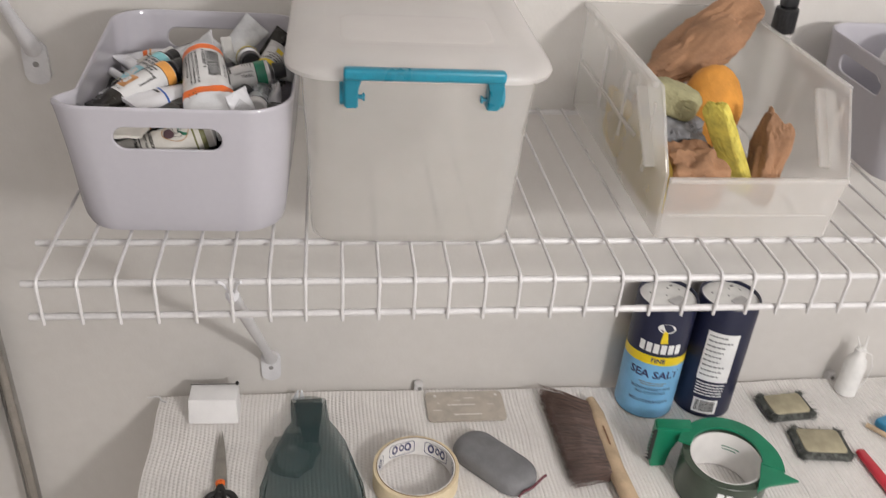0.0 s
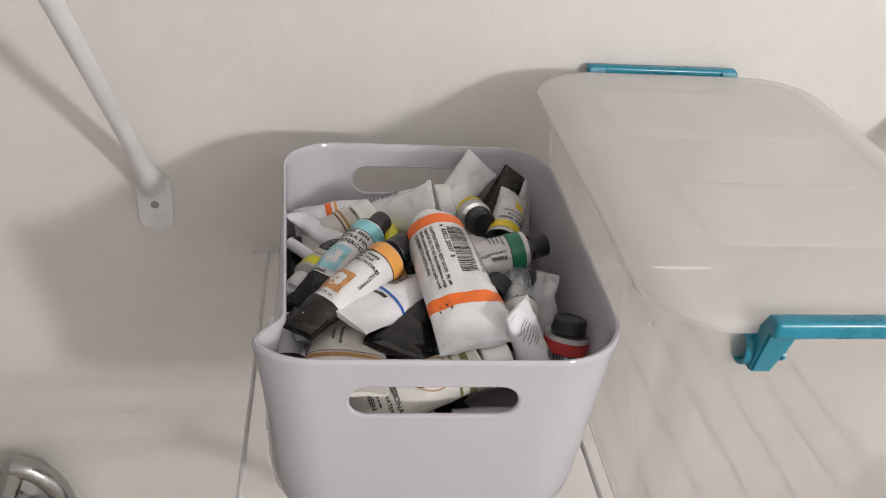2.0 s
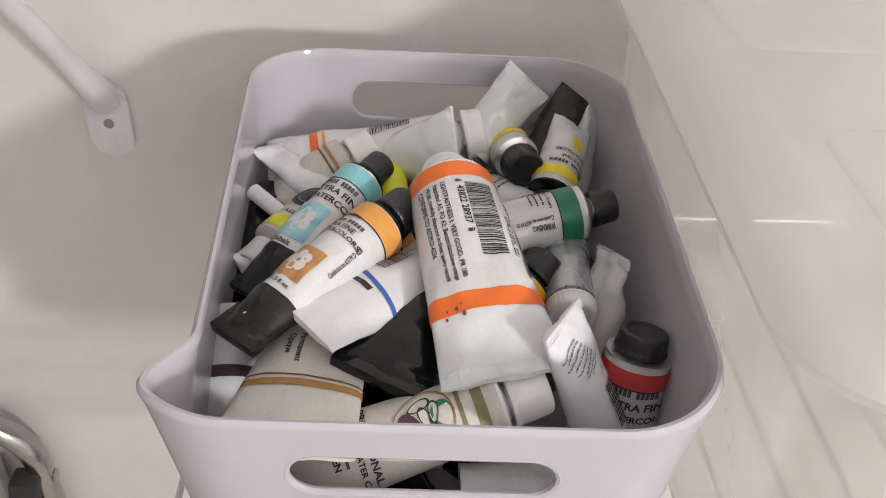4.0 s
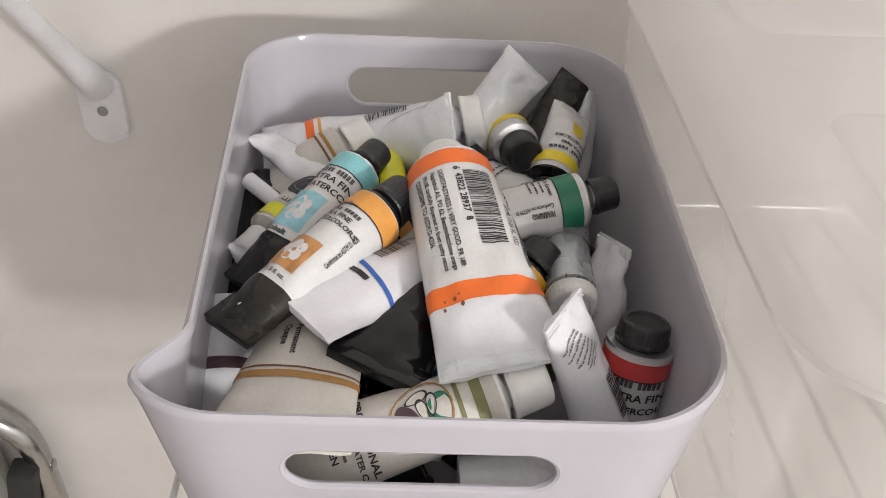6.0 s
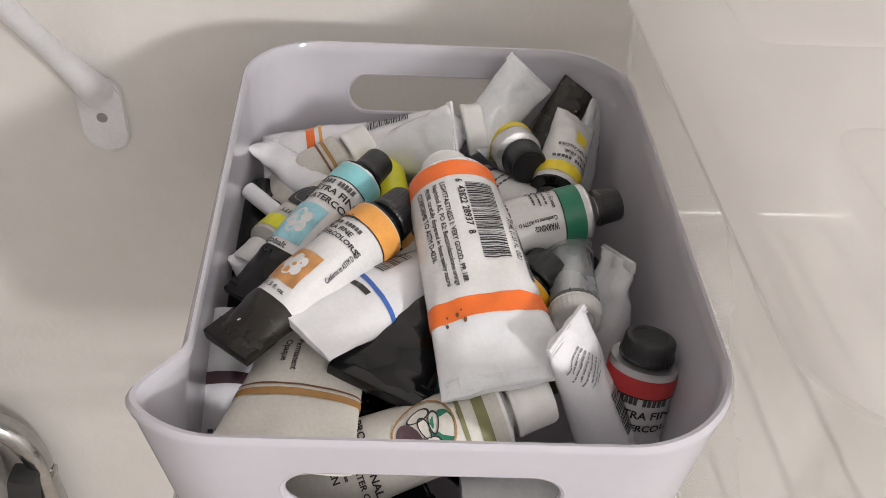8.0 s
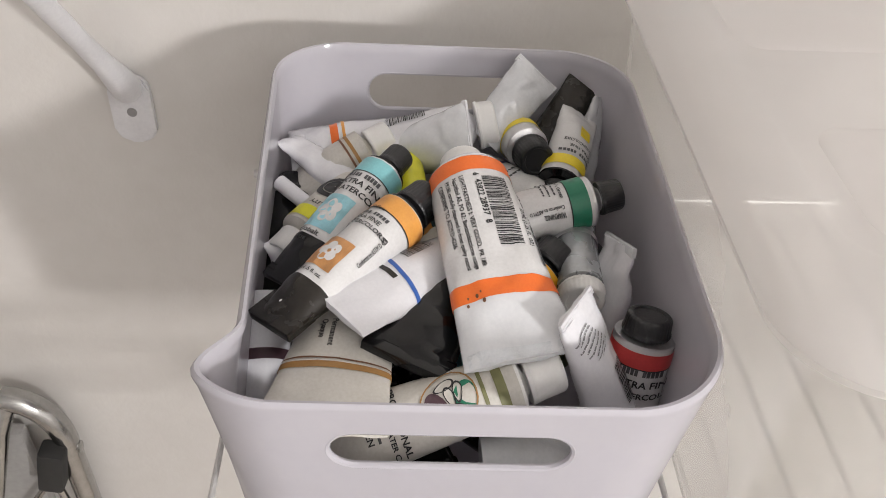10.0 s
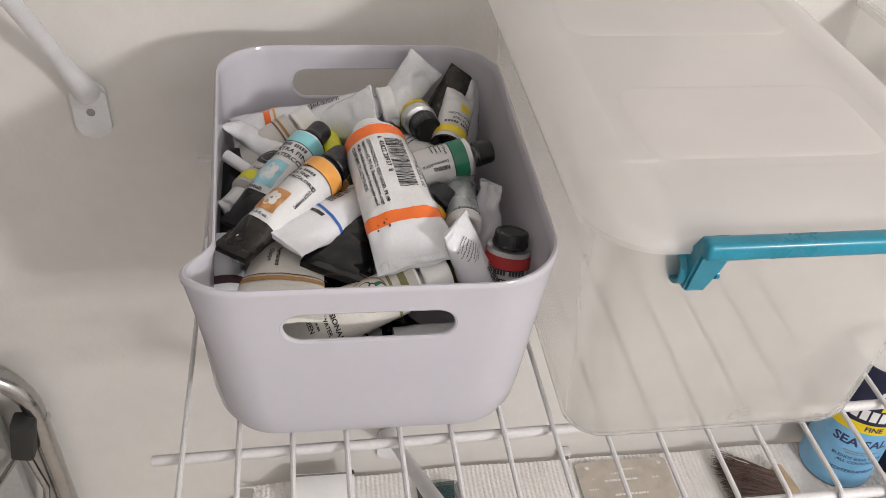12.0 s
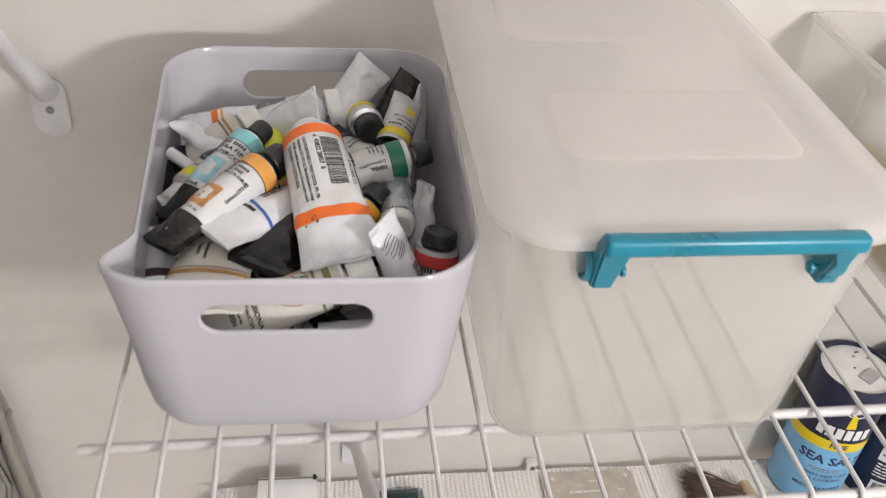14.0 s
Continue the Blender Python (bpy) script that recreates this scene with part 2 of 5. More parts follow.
def loft(rings, closed=True, start=True, end=True):
    """Verts and faces through rings of equally many points."""
    n, verts, faces = len(rings[0]), [p for r in rings for p in r], []
    for i in range(len(rings) - 1):
        for j in range(n if closed else n - 1):
            a, b = i * n + j, i * n + (j + 1) % n
            faces.append((a, b, b + n, a + n))
    if start:
        faces.append(tuple(reversed(range(n))))
    if end:
        faces.append(tuple(range((len(rings) - 1) * n, len(rings) * n)))
    return verts, faces


def lathe(profile, n=40, flute=0, depth=0.0):
    """Rings round the x axis from (x, radius) pairs."""
    rings = []
    for x, r in profile:
        ring = []
        for j in range(n):
            a = 2 * math.pi * j / n
            q = r * (1 - depth * (0.5 + 0.5 * math.cos(flute * a)) ** 3) if flute else r
            ring.append((x, q * math.cos(a), q * math.sin(a)))
        rings.append(ring)
    return rings


def upright(rings):
    return [[(y, z, x) for x, y, z in ring] for ring in rings]


def rounded(hx, hy, r, n=8):
    """A rectangle's outline with round corners, counter-clockwise."""
    pts = []
    for cx, cy, a0 in ((hx - r, hy - r, 0), (-hx + r, hy - r, 90), (-hx + r, -hy + r, 180), (hx - r, -hy + r, 270)):
        for i in range(n + 1):
            a = radians(a0 + 90 * i / n)
            pts.append((cx + r * math.cos(a), cy + r * math.sin(a)))
    return pts


def block(sx, sy, sz, r=0.002, seg=2, at=None):
    """A box on its base with bevelled edges, as a bmesh."""
    bm = bmesh.new()
    bmesh.ops.create_cube(bm, size=1)
    for v in bm.verts:
        v.co = Vector((v.co.x * sx, v.co.y * sy, (v.co.z + 0.5) * sz))
    bmesh.ops.bevel(bm, geom=list(bm.edges), offset=r, segments=seg, profile=0.6, affect="EDGES")
    if at is not None:
        bmesh.ops.transform(bm, matrix=at, verts=bm.verts)
    return bm


def sweep(path, radius, n=10, flat=1.0):
    """A rod along a line of points; radius may be a list."""
    pts = [Vector(p) for p in path]
    rings, side = [], None
    for i, p in enumerate(pts):
        d = (pts[min(i + 1, len(pts) - 1)] - pts[max(i - 1, 0)]).normalized()
        side = Vector((1, 0, 0)) if side is None else side
        if abs(d.dot(side)) > 0.95:
            side = Vector((0, 1, 0))
        u = (side - d * side.dot(d)).normalized()
        side = u
        v = d.cross(u)
        r = radius[i] if isinstance(radius, (list, tuple)) else radius
        rings.append([tuple(p + u * (r * math.cos(a)) + v * (r * flat * math.sin(a))) for a in (2 * math.pi * j / n for j in range(n))])
    return loft(rings)


def arc(centre, r, a0, a1, n, plane="yz"):
    out = []
    for i in range(n + 1):
        a = radians(a0 + (a1 - a0) * i / n)
        c, s = r * math.cos(a), r * math.sin(a)
        x, y, z = centre
        out.append((x, y + c, z + s) if plane == "yz" else (x + c, y, z + s) if plane == "xz" else (x + c, y + s, z))
    return out


def cut(ob, cutters):
    """Take the cutters' volume out of ob for good."""
    for c in cutters:
        mod = ob.modifiers.new("cut", "BOOLEAN")
        mod.object, mod.operation, mod.solver = c, "DIFFERENCE", "EXACT"
    bpy.context.view_layer.update()
    me = bpy.data.meshes.new_from_object(ob.evaluated_get(bpy.context.evaluated_depsgraph_get()))
    old, ob.data = ob.data, me
    ob.modifiers.clear()
    me.name = old.name
    for c in cutters:
        bpy.data.objects.remove(c)
    me.shade_smooth()
    me.set_sharp_from_angle(angle=radians(35))
    return ob


LETTERS = {}


def letters(text, size, align="LEFT", weight=0.024):
    """Flat verts and faces of a line of writing, in its own x and y."""
    key = (text, size, align, weight)
    if key not in LETTERS:
        cu = bpy.data.curves.new("writing", "FONT")
        cu.body, cu.size, cu.align_x, cu.resolution_u, cu.offset = text, size, align, 2, size * weight
        ob = new("writing", cu)
        bpy.context.view_layer.update()
        me = ob.evaluated_get(bpy.context.evaluated_depsgraph_get()).to_mesh()
        LETTERS[key] = ([(v.co.x, v.co.y) for v in me.vertices], [tuple(p.vertices) for p in me.polygons])
        bpy.data.objects.remove(ob)
        bpy.data.curves.remove(cu)
    return LETTERS[key]


def patch(w, h, nx=6, ny=2):
    """A flat rectangle from (0, 0), divided so that it can be bent."""
    verts = [(w * i / nx, h * j / ny) for j in range(ny + 1) for i in range(nx + 1)]
    faces = [(j * (nx + 1) + i, j * (nx + 1) + i + 1, (j + 1) * (nx + 1) + i + 1, (j + 1) * (nx + 1) + i) for j in range(ny) for i in range(nx)]
    return verts, faces


def bars(width, height, rng, words=3):
    """A line of unreadable writing: short bars of a line's height."""
    verts, faces, x = [], [], 0.0
    while x < width:
        w = min(rng.uniform(0.08, 0.24) * width, width - x)
        v, f = patch(w, height, 3, 1)
        faces += [tuple(i + len(verts) for i in q) for q in f]
        verts += [(a + x, b) for a, b in v]
        x += w + height * 0.45
    return verts, faces


def name_bars(width, height, words):
    """A name as one plain bar for each letter, with wider gaps between its words."""
    slots = sum(words) + len(words) - 1
    step, verts, faces, x = width / slots, [], [], 0.0
    for n in words:
        for _ in range(n):
            v, f = patch(step * 0.76, height, 1, 2)
            faces += [tuple(i + len(verts) for i in q) for q in f]
            verts += [(a + x, b) for a, b in v]
            x += step
        x += step
    return verts, faces


def gather(pieces):
    verts, faces = [], []
    for v, f in pieces:
        faces += [tuple(i + len(verts) for i in q) for q in f]
        verts += list(v)
    return verts, faces


def turned(geo, x, y, deg):
    c, s = math.cos(radians(deg)), math.sin(radians(deg))
    return [(x + u * c - v * s, y + u * s + v * c) for u, v in geo[0]], geo[1]


# ---- the room ----
WALL, DECK, LOW = 0.323, 1.5, 1.118


def slab(name, x0, x1, y0, y1, z0, z1, mat, label):
    bm = bmesh.new()
    bmesh.ops.create_cube(bm, size=1, matrix=Matrix.Translation(((x0 + x1) / 2, (y0 + y1) / 2, (z0 + z1) / 2)) @ Matrix.Diagonal((x1 - x0, y1 - y0, z1 - z0, 1)))
    ob = part(name, bm, mat, None, smooth=False)
    return tagged(ob, label, "wall" if "wall" in name else name, kind="structure")


slab("wall_north", -1.1, 1.9, WALL, WALL + 0.1, 0, 2.44, M["wall"], "cream painted wall behind the wire shelves")
# out of view; its dark tone dims the left part of the back wall
slab("wall_west", -1.2, -1.1, -2.0, WALL + 0.1, 0, 2.44, M["side"], "unseen side wall, darkened to cut bounced light")
slab("wall_east", 1.9, 2.0, -2.0, WALL + 0.1, 0, 2.44, M["room"], "white painted side wall")
slab("wall_south", -1.2, 2.0, -2.1, -2.0, 0, 2.44, M["room"], "white painted wall of the room")
slab("floor", -1.2, 2.0, -2.1, WALL + 0.1, -0.1, 0, M["floor"], "brown wooden floor of the room")
slab("ceiling", -1.2, 2.0, -2.1, WALL + 0.1, 2.44, 2.54, M["ceiling"], "plain white ceiling")

# ---- wire shelves ----
PITCH, WIRES = 0.0258, 41


def wire_shelf(name, label, at):
    top = thing(name, label, "shelf", at, "wire shelves")
    r, lip = 0.00135, 0.034
    path = [(0, WALL - 0.012, -r), (0, 0.2, -r), (0, 0.1, -r), (0, 0.006, -r)] + arc((0, 0.006, -r - 0.006), 0.006, 90, 180, 4)[1:] + [(0, 0.0, -0.02), (0, 0.0005, -lip - 0.004)]
    verts, faces = sweep(path, r, 8)
    first = obj("wire", verts, faces, M["wire"], top)
    for i in range(1, WIRES):
        w = new("wire", first.data)
        w.parent, w.location = top, (i * PITCH + random.uniform(-0.0005, 0.0005), 0, random.uniform(-0.0003, 0.0003))
    x1 = (WIRES - 1) * PITCH + 0.014
    for y, z, rr, x0 in ((0.0045, -0.0064, 0.0027, -0.011), (0.0042, -lip, 0.0027, -0.010), (0.056, -0.0054, 0.0027, -0.0145), (WALL - 0.010, -0.0054, 0.0027, -0.012)):
        verts, faces = sweep([(x0, y, z), (x0 + 0.0006, y, z), (0.3, y, z), (x1, y, z)], [rr * 0.85, rr, rr, rr], 12)
        obj("rod", verts, faces, M["wire"], top)
    return top


upper_shelf = wire_shelf("wire_shelf", "white vinyl coated wire shelf with a turned down lip", (-0.003, 0, DECK))
lower_shelf = copy_thing(upper_shelf, pose(0.004, 0, LOW - 0.003))
tagged(lower_shelf, "white wire shelf covered with a woven liner")


def bracket(x, z, reach, rise, label):
    """A shelf support: a flat plate screwed to the wall and a strut that leans out and up."""
    b = thing("shelf_bracket", label, "bracket", (x, WALL, z), "shelf brackets")
    bm = bmesh.new()
    pts = rounded(0.0115, 0.021, 0.009, 6)
    front = [bm.verts.new((px, -0.0045, py - 0.004)) for px, py in pts]
    back = [bm.verts.new((px, -0.0005, py - 0.004)) for px, py in pts]
    bm.faces.new(front), bm.faces.new(back[::-1])
    for i in range(len(pts)):
        bm.faces.new((front[i], back[i], back[(i + 1) % len(pts)], front[(i + 1) % len(pts)]))
    bmesh.ops.bevel(bm, geom=[e for e in bm.edges if all(v.co.y < -0.004 for v in e.verts)], offset=0.0012, segments=2, affect="EDGES")
    plate = part("plate", bm, M["steel_paint"], b)
    verts, faces = loft(lathe([(0, 0.0028), (0.0004, 0.0028)], 20))
    obj("screw_hole", [(y, -0.0047 - x, z - 0.005) for x, y, z in verts], faces, M["hole"], plate, "dark round screw hole")
    run = Vector((0, -reach, rise))
    base = Vector((0, -0.004, 0.010))
    path = [base, base + run * 0.03, base + run * 0.09, base + run * 0.16, base + run * 0.6, base + run]
    verts, faces = sweep(path, [0.0085, 0.0080, 0.0058, 0.0050, 0.0050, 0.0050], 14)
    obj("strut", verts, faces, M["steel_paint"], b)
    return b


low_bracket = bracket(0.1255, 1.160, WALL - 0.012, 0.310, "white steel shelf support bracket under the wire shelf")
for side in (-1, 1):
    hook = [(side * 0.001, -WALL + 0.013, 0.316), (side * 0.003, -WALL + 0.005, 0.327), (side * 0.005, -WALL - 0.000, 0.335), (side * 0.008, -WALL - 0.002, 0.338)]
    verts, faces = sweep(hook, 0.0011, 8)
    obj("hook", verts, faces, M["steel_paint"], low_bracket)
bracket(-0.080, 1.537, WALL - 0.012, 0.335, "white steel shelf bracket screwed to the cream wall")


def shelf_clip(x, z):
    c = thing("shelf_clip", "small white plastic wall clip with a screw", "clip", (x, WALL, z))
    clip = part("clip_body", block(0.011, 0.010, 0.012, 0.002, 2, pose(0, -0.0055, -0.006)), M["wire"], c)
    verts, faces = loft(lathe([(0, 0.0026), (0.001, 0.0026), (0.0016, 0.0015)], 14))
    obj("screw", [(y + 0.001, -0.0105 - x, z) for x, y, z in verts], faces, M["screw"], clip, "zinc screw head")


shelf_clip(0.306, 1.121)
shelf_clip(0.86, 1.121)

# ---- the white storage bin ----
def bow(x, y, t):
    """The long side is pressed inwards near its rim."""
    if x > 0:
        return x
    x *= 1 - 0.038 * (1 - t)
    a = min(1, max(0, (y + 0.099) / 0.024))
    g = a * a * (3 - 2 * a) * (1 - 0.72 * min(1, max(0, (y + 0.085) / 0.185)))
    return x + 0.0190 * g * t ** 2.2 * min(1, -x / 0.06)


def storage_bin(at, label, bowed=True):
    """A tapering plastic bin with round corners, a rolled rim and a grip slot in both ends. 165 mm wide, 219 deep, 105 high."""
    b = thing("storage_bin", label, "storage bin", at)
    H = 0.105

    def ring(t, inset, z):
        hx, hy, r = 0.0750 + 0.0092 * t - inset, 0.0990 + 0.0100 * t - inset, 0.030 + 0.003 * t - inset * 0.5
        pts = []
        for x, y in rounded(hx, hy, r, 18):
            pts.append((x, y))
        full = []
        for i, (x, y) in enumerate(pts):
            full.append((x, y))
            x2, y2 = pts[(i + 1) % len(pts)]
            gap = math.hypot(x2 - x, y2 - y)
            steps = int(gap / 0.008)
            if steps > 1:
                m = 22 if abs(y2 - y) > abs(x2 - x) else 14
                full += [(x + (x2 - x) * s / m, y + (y2 - y) * s / m) for s in range(1, m)]
        return [(bow(x, y, t) if bowed else x, y, z) for x, y in full]

    rings = [ring(0, 0.014, 0.0), ring(0, 0.006, 0.0008), ring(0, 0.002, 0.003), ring(0.03, 0.0, 0.009)]
    rings += [ring(t, 0, H * t) for t in (0.2, 0.4, 0.55, 0.7, 0.82, 0.9, 0.955, 0.97)]
    rings += [ring(0.97, 0.0023, H * 0.97)]
    rings += [ring(t, 0.0024, max(0.0025, H * t)) for t in (0.93, 0.85, 0.75, 0.6, 0.45, 0.3, 0.12)]
    rings += [ring(0.03, 0.005, 0.004), ring(0, 0.014, 0.0025)]
    lip = [ring(0.956, -0.00025, H * 0.956), ring(0.975, -0.0003, H * 0.975), ring(1, 0.0, H - 0.0015), ring(1, 0.0008, H - 0.0002), ring(1, 0.0018, H - 0.0004), ring(0.98, 0.0026, H - 0.003), ring(0.95, 0.0026, H * 0.95), ring(0.956, -0.00025, H * 0.956)]
    obj("rim", *loft(lip, start=False, end=False), M["bin"], b)
    verts, faces = loft(rings)
    body = obj("body", verts, faces, M["bin"], b)
    cutters = []
    pts = rounded(0.0372, 0.0094, 0.0092, 8)
    for y0, y1 in ((-0.15, -0.06), (0.06, 0.15)):
        v, f = loft([[(x, y0, z + 0.0815) for x, z in pts], [(x, y1, z + 0.0815) for x, z in pts]])
        cutters.append(obj("cutter", v, [q[::-1] for q in f], M["bin"], b))
    cut(body, cutters)
    for sign in (-1, 1):
        edge = [(x, sign * (0.0990 + 0.0100 * (z + 0.0815) / H - 0.0012), z + 0.0815) for x, z in rounded(0.0374, 0.0096, 0.0094, 10)]
        obj("grip_edge", *sweep(edge + edge[:2], 0.0013, 8), M["bin"], b)
    return b


paint_bin = storage_bin((0.0880, 0.1555, DECK + 0.0004, 0, 0, -1.6), "white glossy plastic bin filled with paint tubes")

# ---- the frosted box with blue handles ----
def handle_box():
    b = thing("handle_box", "frosted plastic storage box with lid and blue clip handles", "storage box", (0.2570, 0.158, DECK + 0.0004, 0, 0, -0.6))

    def ring(hx, hy, r, z, dy=0.0):
        return [(x, y + dy, z) for x, y in rounded(hx, hy, r, 10)]

    prof = [(0.064, 0.106, 0.014, 0.0), (0.0715, 0.1135, 0.017, 0.001), (0.0745, 0.1175, 0.019, 0.005), (0.0752, 0.1200, 0.019, 0.012), (0.0772, 0.1265, 0.021, 0.08), (0.0808, 0.1322, 0.024, 0.1365), (0.0865, 0.1345, 0.024, 0.1377), (0.0865, 0.1345, 0.024, 0.1395)]
    outer = [ring(*p) for p in prof]
    inner = [ring(hx - 0.0018, hy - 0.0018, max(0.01, r - 0.001), max(0.0022, z)) for hx, hy, r, z in prof[::-1] if z != 0.1377]
    obj("body", *loft(outer + inner), M["box"], b)
    lid = [(0.0870, 0.1355, 0.030, 0.1362), (0.0905, 0.1375, 0.032, 0.1368), (0.0912, 0.1380, 0.033, 0.1395), (0.0895, 0.1365, 0.034, 0.1430), (0.0845, 0.1315, 0.034, 0.1460), (0.0760, 0.1230, 0.030, 0.1480), (0.0700, 0.1150, 0.024, 0.1484),
           (0.0660, 0.0990, 0.016, 0.1484), (0.0645, 0.0975, 0.015, 0.1482), (0.0628, 0.0958, 0.014, 0.1480), (0.0550, 0.0850, 0.012, 0.14795)]
    rings = [ring(*p) for p in lid]
    under = [ring(hx - 0.0016, hy - 0.0016, r, z - 0.0016) for hx, hy, r, z in lid[::-1] if z > 0.1385]
    obj("lid", *loft(under + [ring(0.0880, 0.1350, 0.030, 0.1364)] + rings), M["lid"], b)
    for dy, hx, hy in ((0.0590, 0.0610, 0.0355), (-0.0605, 0.0545, 0.0305)):
        ridge = [(hx, hy, 0.012, 0.14785), (hx - 0.0012, hy - 0.0012, 0.011, 0.14825), (hx - 0.0035, hy - 0.0035, 0.010, 0.1485), (hx - 0.0090, hy - 0.0090, 0.008, 0.14855)]
        obj("panel", *loft([ring(a, b2, r, z, dy) for a, b2, r, z in ridge]), M["lid"], b)
    for sign in (-1, 1):
        h = new("handle")
        h.parent = b
        h.matrix_basis = pose(0 if sign < 0 else 0.005, -0.1425 if sign < 0 else 0.1555, 0.1425 if sign < 0 else 0.1360, 0, 0, 0 if sign < 0 else 180)
        h["label"] = "teal blue plastic clip handle"
        part("bar", block(0.1045, 0.0076, 0.0078, 0.0024, 3, pose(0, -0.0025, -0.0012)), M["blue"], h)
        for side in (-1, 1):
            bm = bmesh.new()
            outline = [(0.0522, 0.0062), (0.0522, -0.004), (0.0515, -0.0240), (0.0425, -0.0240), (0.0425, -0.0085), (0.0400, -0.001), (0.0400, 0.0062)]
            fr = [bm.verts.new((side * x, -0.0055 + (0.0092 if z < -0.02 else 0.0035 if z < 0 else 0), z)) for x, z in outline]
            bk = [bm.verts.new((side * x, 0.0012 + (0.0125 if z < -0.02 else 0.0065 if z < 0 else 0), z)) for x, z in outline]
            bm.faces.new(fr), bm.faces.new(bk)
            for i in range(len(outline)):
                j = (i + 1) % len(outline)
                bm.faces.new((fr[i], fr[j], bk[j], bk[i]))
            bmesh.ops.recalc_face_normals(bm, faces=bm.faces)
            bmesh.ops.bevel(bm, geom=list(bm.edges), offset=0.0011, segments=2, affect="EDGES")
            leg = part("leg", bm, M["blue"], h)
            # the hollow hinge barrel, open to the outside
            v, f = loft(lathe([(0.0120, 0.0010), (0.0118, 0.0068), (0.0100, 0.0078), (0.0005, 0.0080), (0.0, 0.0076), (0.0, 0.0066), (0.0006, 0.0062), (0.0095, 0.0058), (0.0096, 0.0006)], 30))
            obj("end_socket", [(side * (0.0545 - x), y + 0.0118, z - 0.0160) for x, y, z in v], f, M["blue"], leg, "hollow hinge barrel")
            v, f = loft(lathe([(0, 0.0014), (0.0030, 0.0014), (0.0032, 0.0026), (0.0044, 0.0026), (0.0048, 0.0018)], 14))
            obj("pin", [(side * (0.0428 - x), y + 0.0060, z - 0.0165) for x, y, z in v], f, M["blue"], leg)
    return b


handle_box()

# ---- the clear stacking bin with sponges ----
def stacking_bin(x0, x1, y0, y1):
    b = thing("stacking_bin", "clear plastic open front stacking bin holding sponges", "storage bin", (0, 0, DECK + 0.0004))
    T, HT = 0.0022, 0.1095

    def wall(name, pts, thick, axis):
        """A flat panel with an outline, thickened along x or y."""
        bm = bmesh.new()
        a = [bm.verts.new(p) for p in pts]
        d = Vector((thick, 0, 0)) if axis == "x" else Vector((0, thick, 0)) if axis == "y" else Vector((0, 0, thick))
        c = [bm.verts.new(Vector(p) + d) for p in pts]
        bm.faces.new(a), bm.faces.new(c[::-1])
        for i in range(len(pts)):
            j = (i + 1) % len(pts)
            bm.faces.new((a[i], c[i], c[j], a[j]))
        bmesh.ops.recalc_face_normals(bm, faces=bm.faces)
        bmesh.ops.bevel(bm, geom=list(bm.edges), offset=0.0007, segments=2, affect="EDGES")
        return part(name, bm, M["clear"], b)

    for x, s, lean in ((x0, 1, 0.0), (x1, -1, 0.135)):
        out = lambda z: x + lean * z
        wall("side_wall", [(out(z), y, z) for y, z in ((y0, 0), (y1, 0), (y1, HT), (y0 + 0.047, HT), (y0 + 0.004, HT - 0.054))], s * T, "x")
        tilt = math.degrees(math.atan(lean))
        part("side_rim", block(0.007, y1 - y0 - 0.054, 0.005, 0.0015, 2, pose(out(HT) - s * 0.0012, (y0 + y1 + 0.052) / 2, HT - 0.005)), M["clear"], b)
        for yy in (0.10, 0.17, 0.235):
            part("rib", block(0.0022, 0.004, 0.060, 0.0008, 2, pose(out(0.034) - s * 0.0012, yy, 0.034, 0, tilt)), M["clear"], b)
        part("rail", block(0.0024, y1 - y0 - 0.09, 0.004, 0.001, 2, pose(out(0.052) - s * 0.0014, (y0 + y1 + 0.07) / 2, 0.050)), M["clear"], b)
        part("post", block(0.019, 0.0045, 0.069, 0.0018, 3, pose(out(0.05) + s * 0.001, y0 + 0.030, 0.048, -45.5, tilt)), M["clear"], b)
    wall("floor_panel", [(x0 + T, y0, 0), (x1 - T, y0, 0), (x1 - T, y1, 0), (x0 + T, y1, 0)], T, "z")
    wall("back_wall", [(x0 + T, y1 - T, T), (x1 - T, y1 - T, T), (x1 - T, y1 - T, HT), (x0 + T, y1 - T, HT)], T, "y")
    wall("front_lip", [(x0 + T, y0, T), (x1 - T, y0, T), (x1 - T + 0.007, y0, 0.052), (x0 + T, y0, 0.052)], T, "y")
    part("lip_rim", block(x1 - x0 + 0.003, 0.006, 0.004, 0.0014, 2, pose((x0 + x1) / 2 + 0.0035, y0, 0.0495)), M["clear"], b)
    part("ridge", block(x1 - x0 - 0.012, 0.0014, 0.0018, 0.0005, 1, pose((x0 + x1) / 2 + 0.001, y0 - 0.0008, 0.020)), M["clear"], b)
    return b


stacking_bin(0.4490, 0.5920, 0.050, WALL - 0.004)


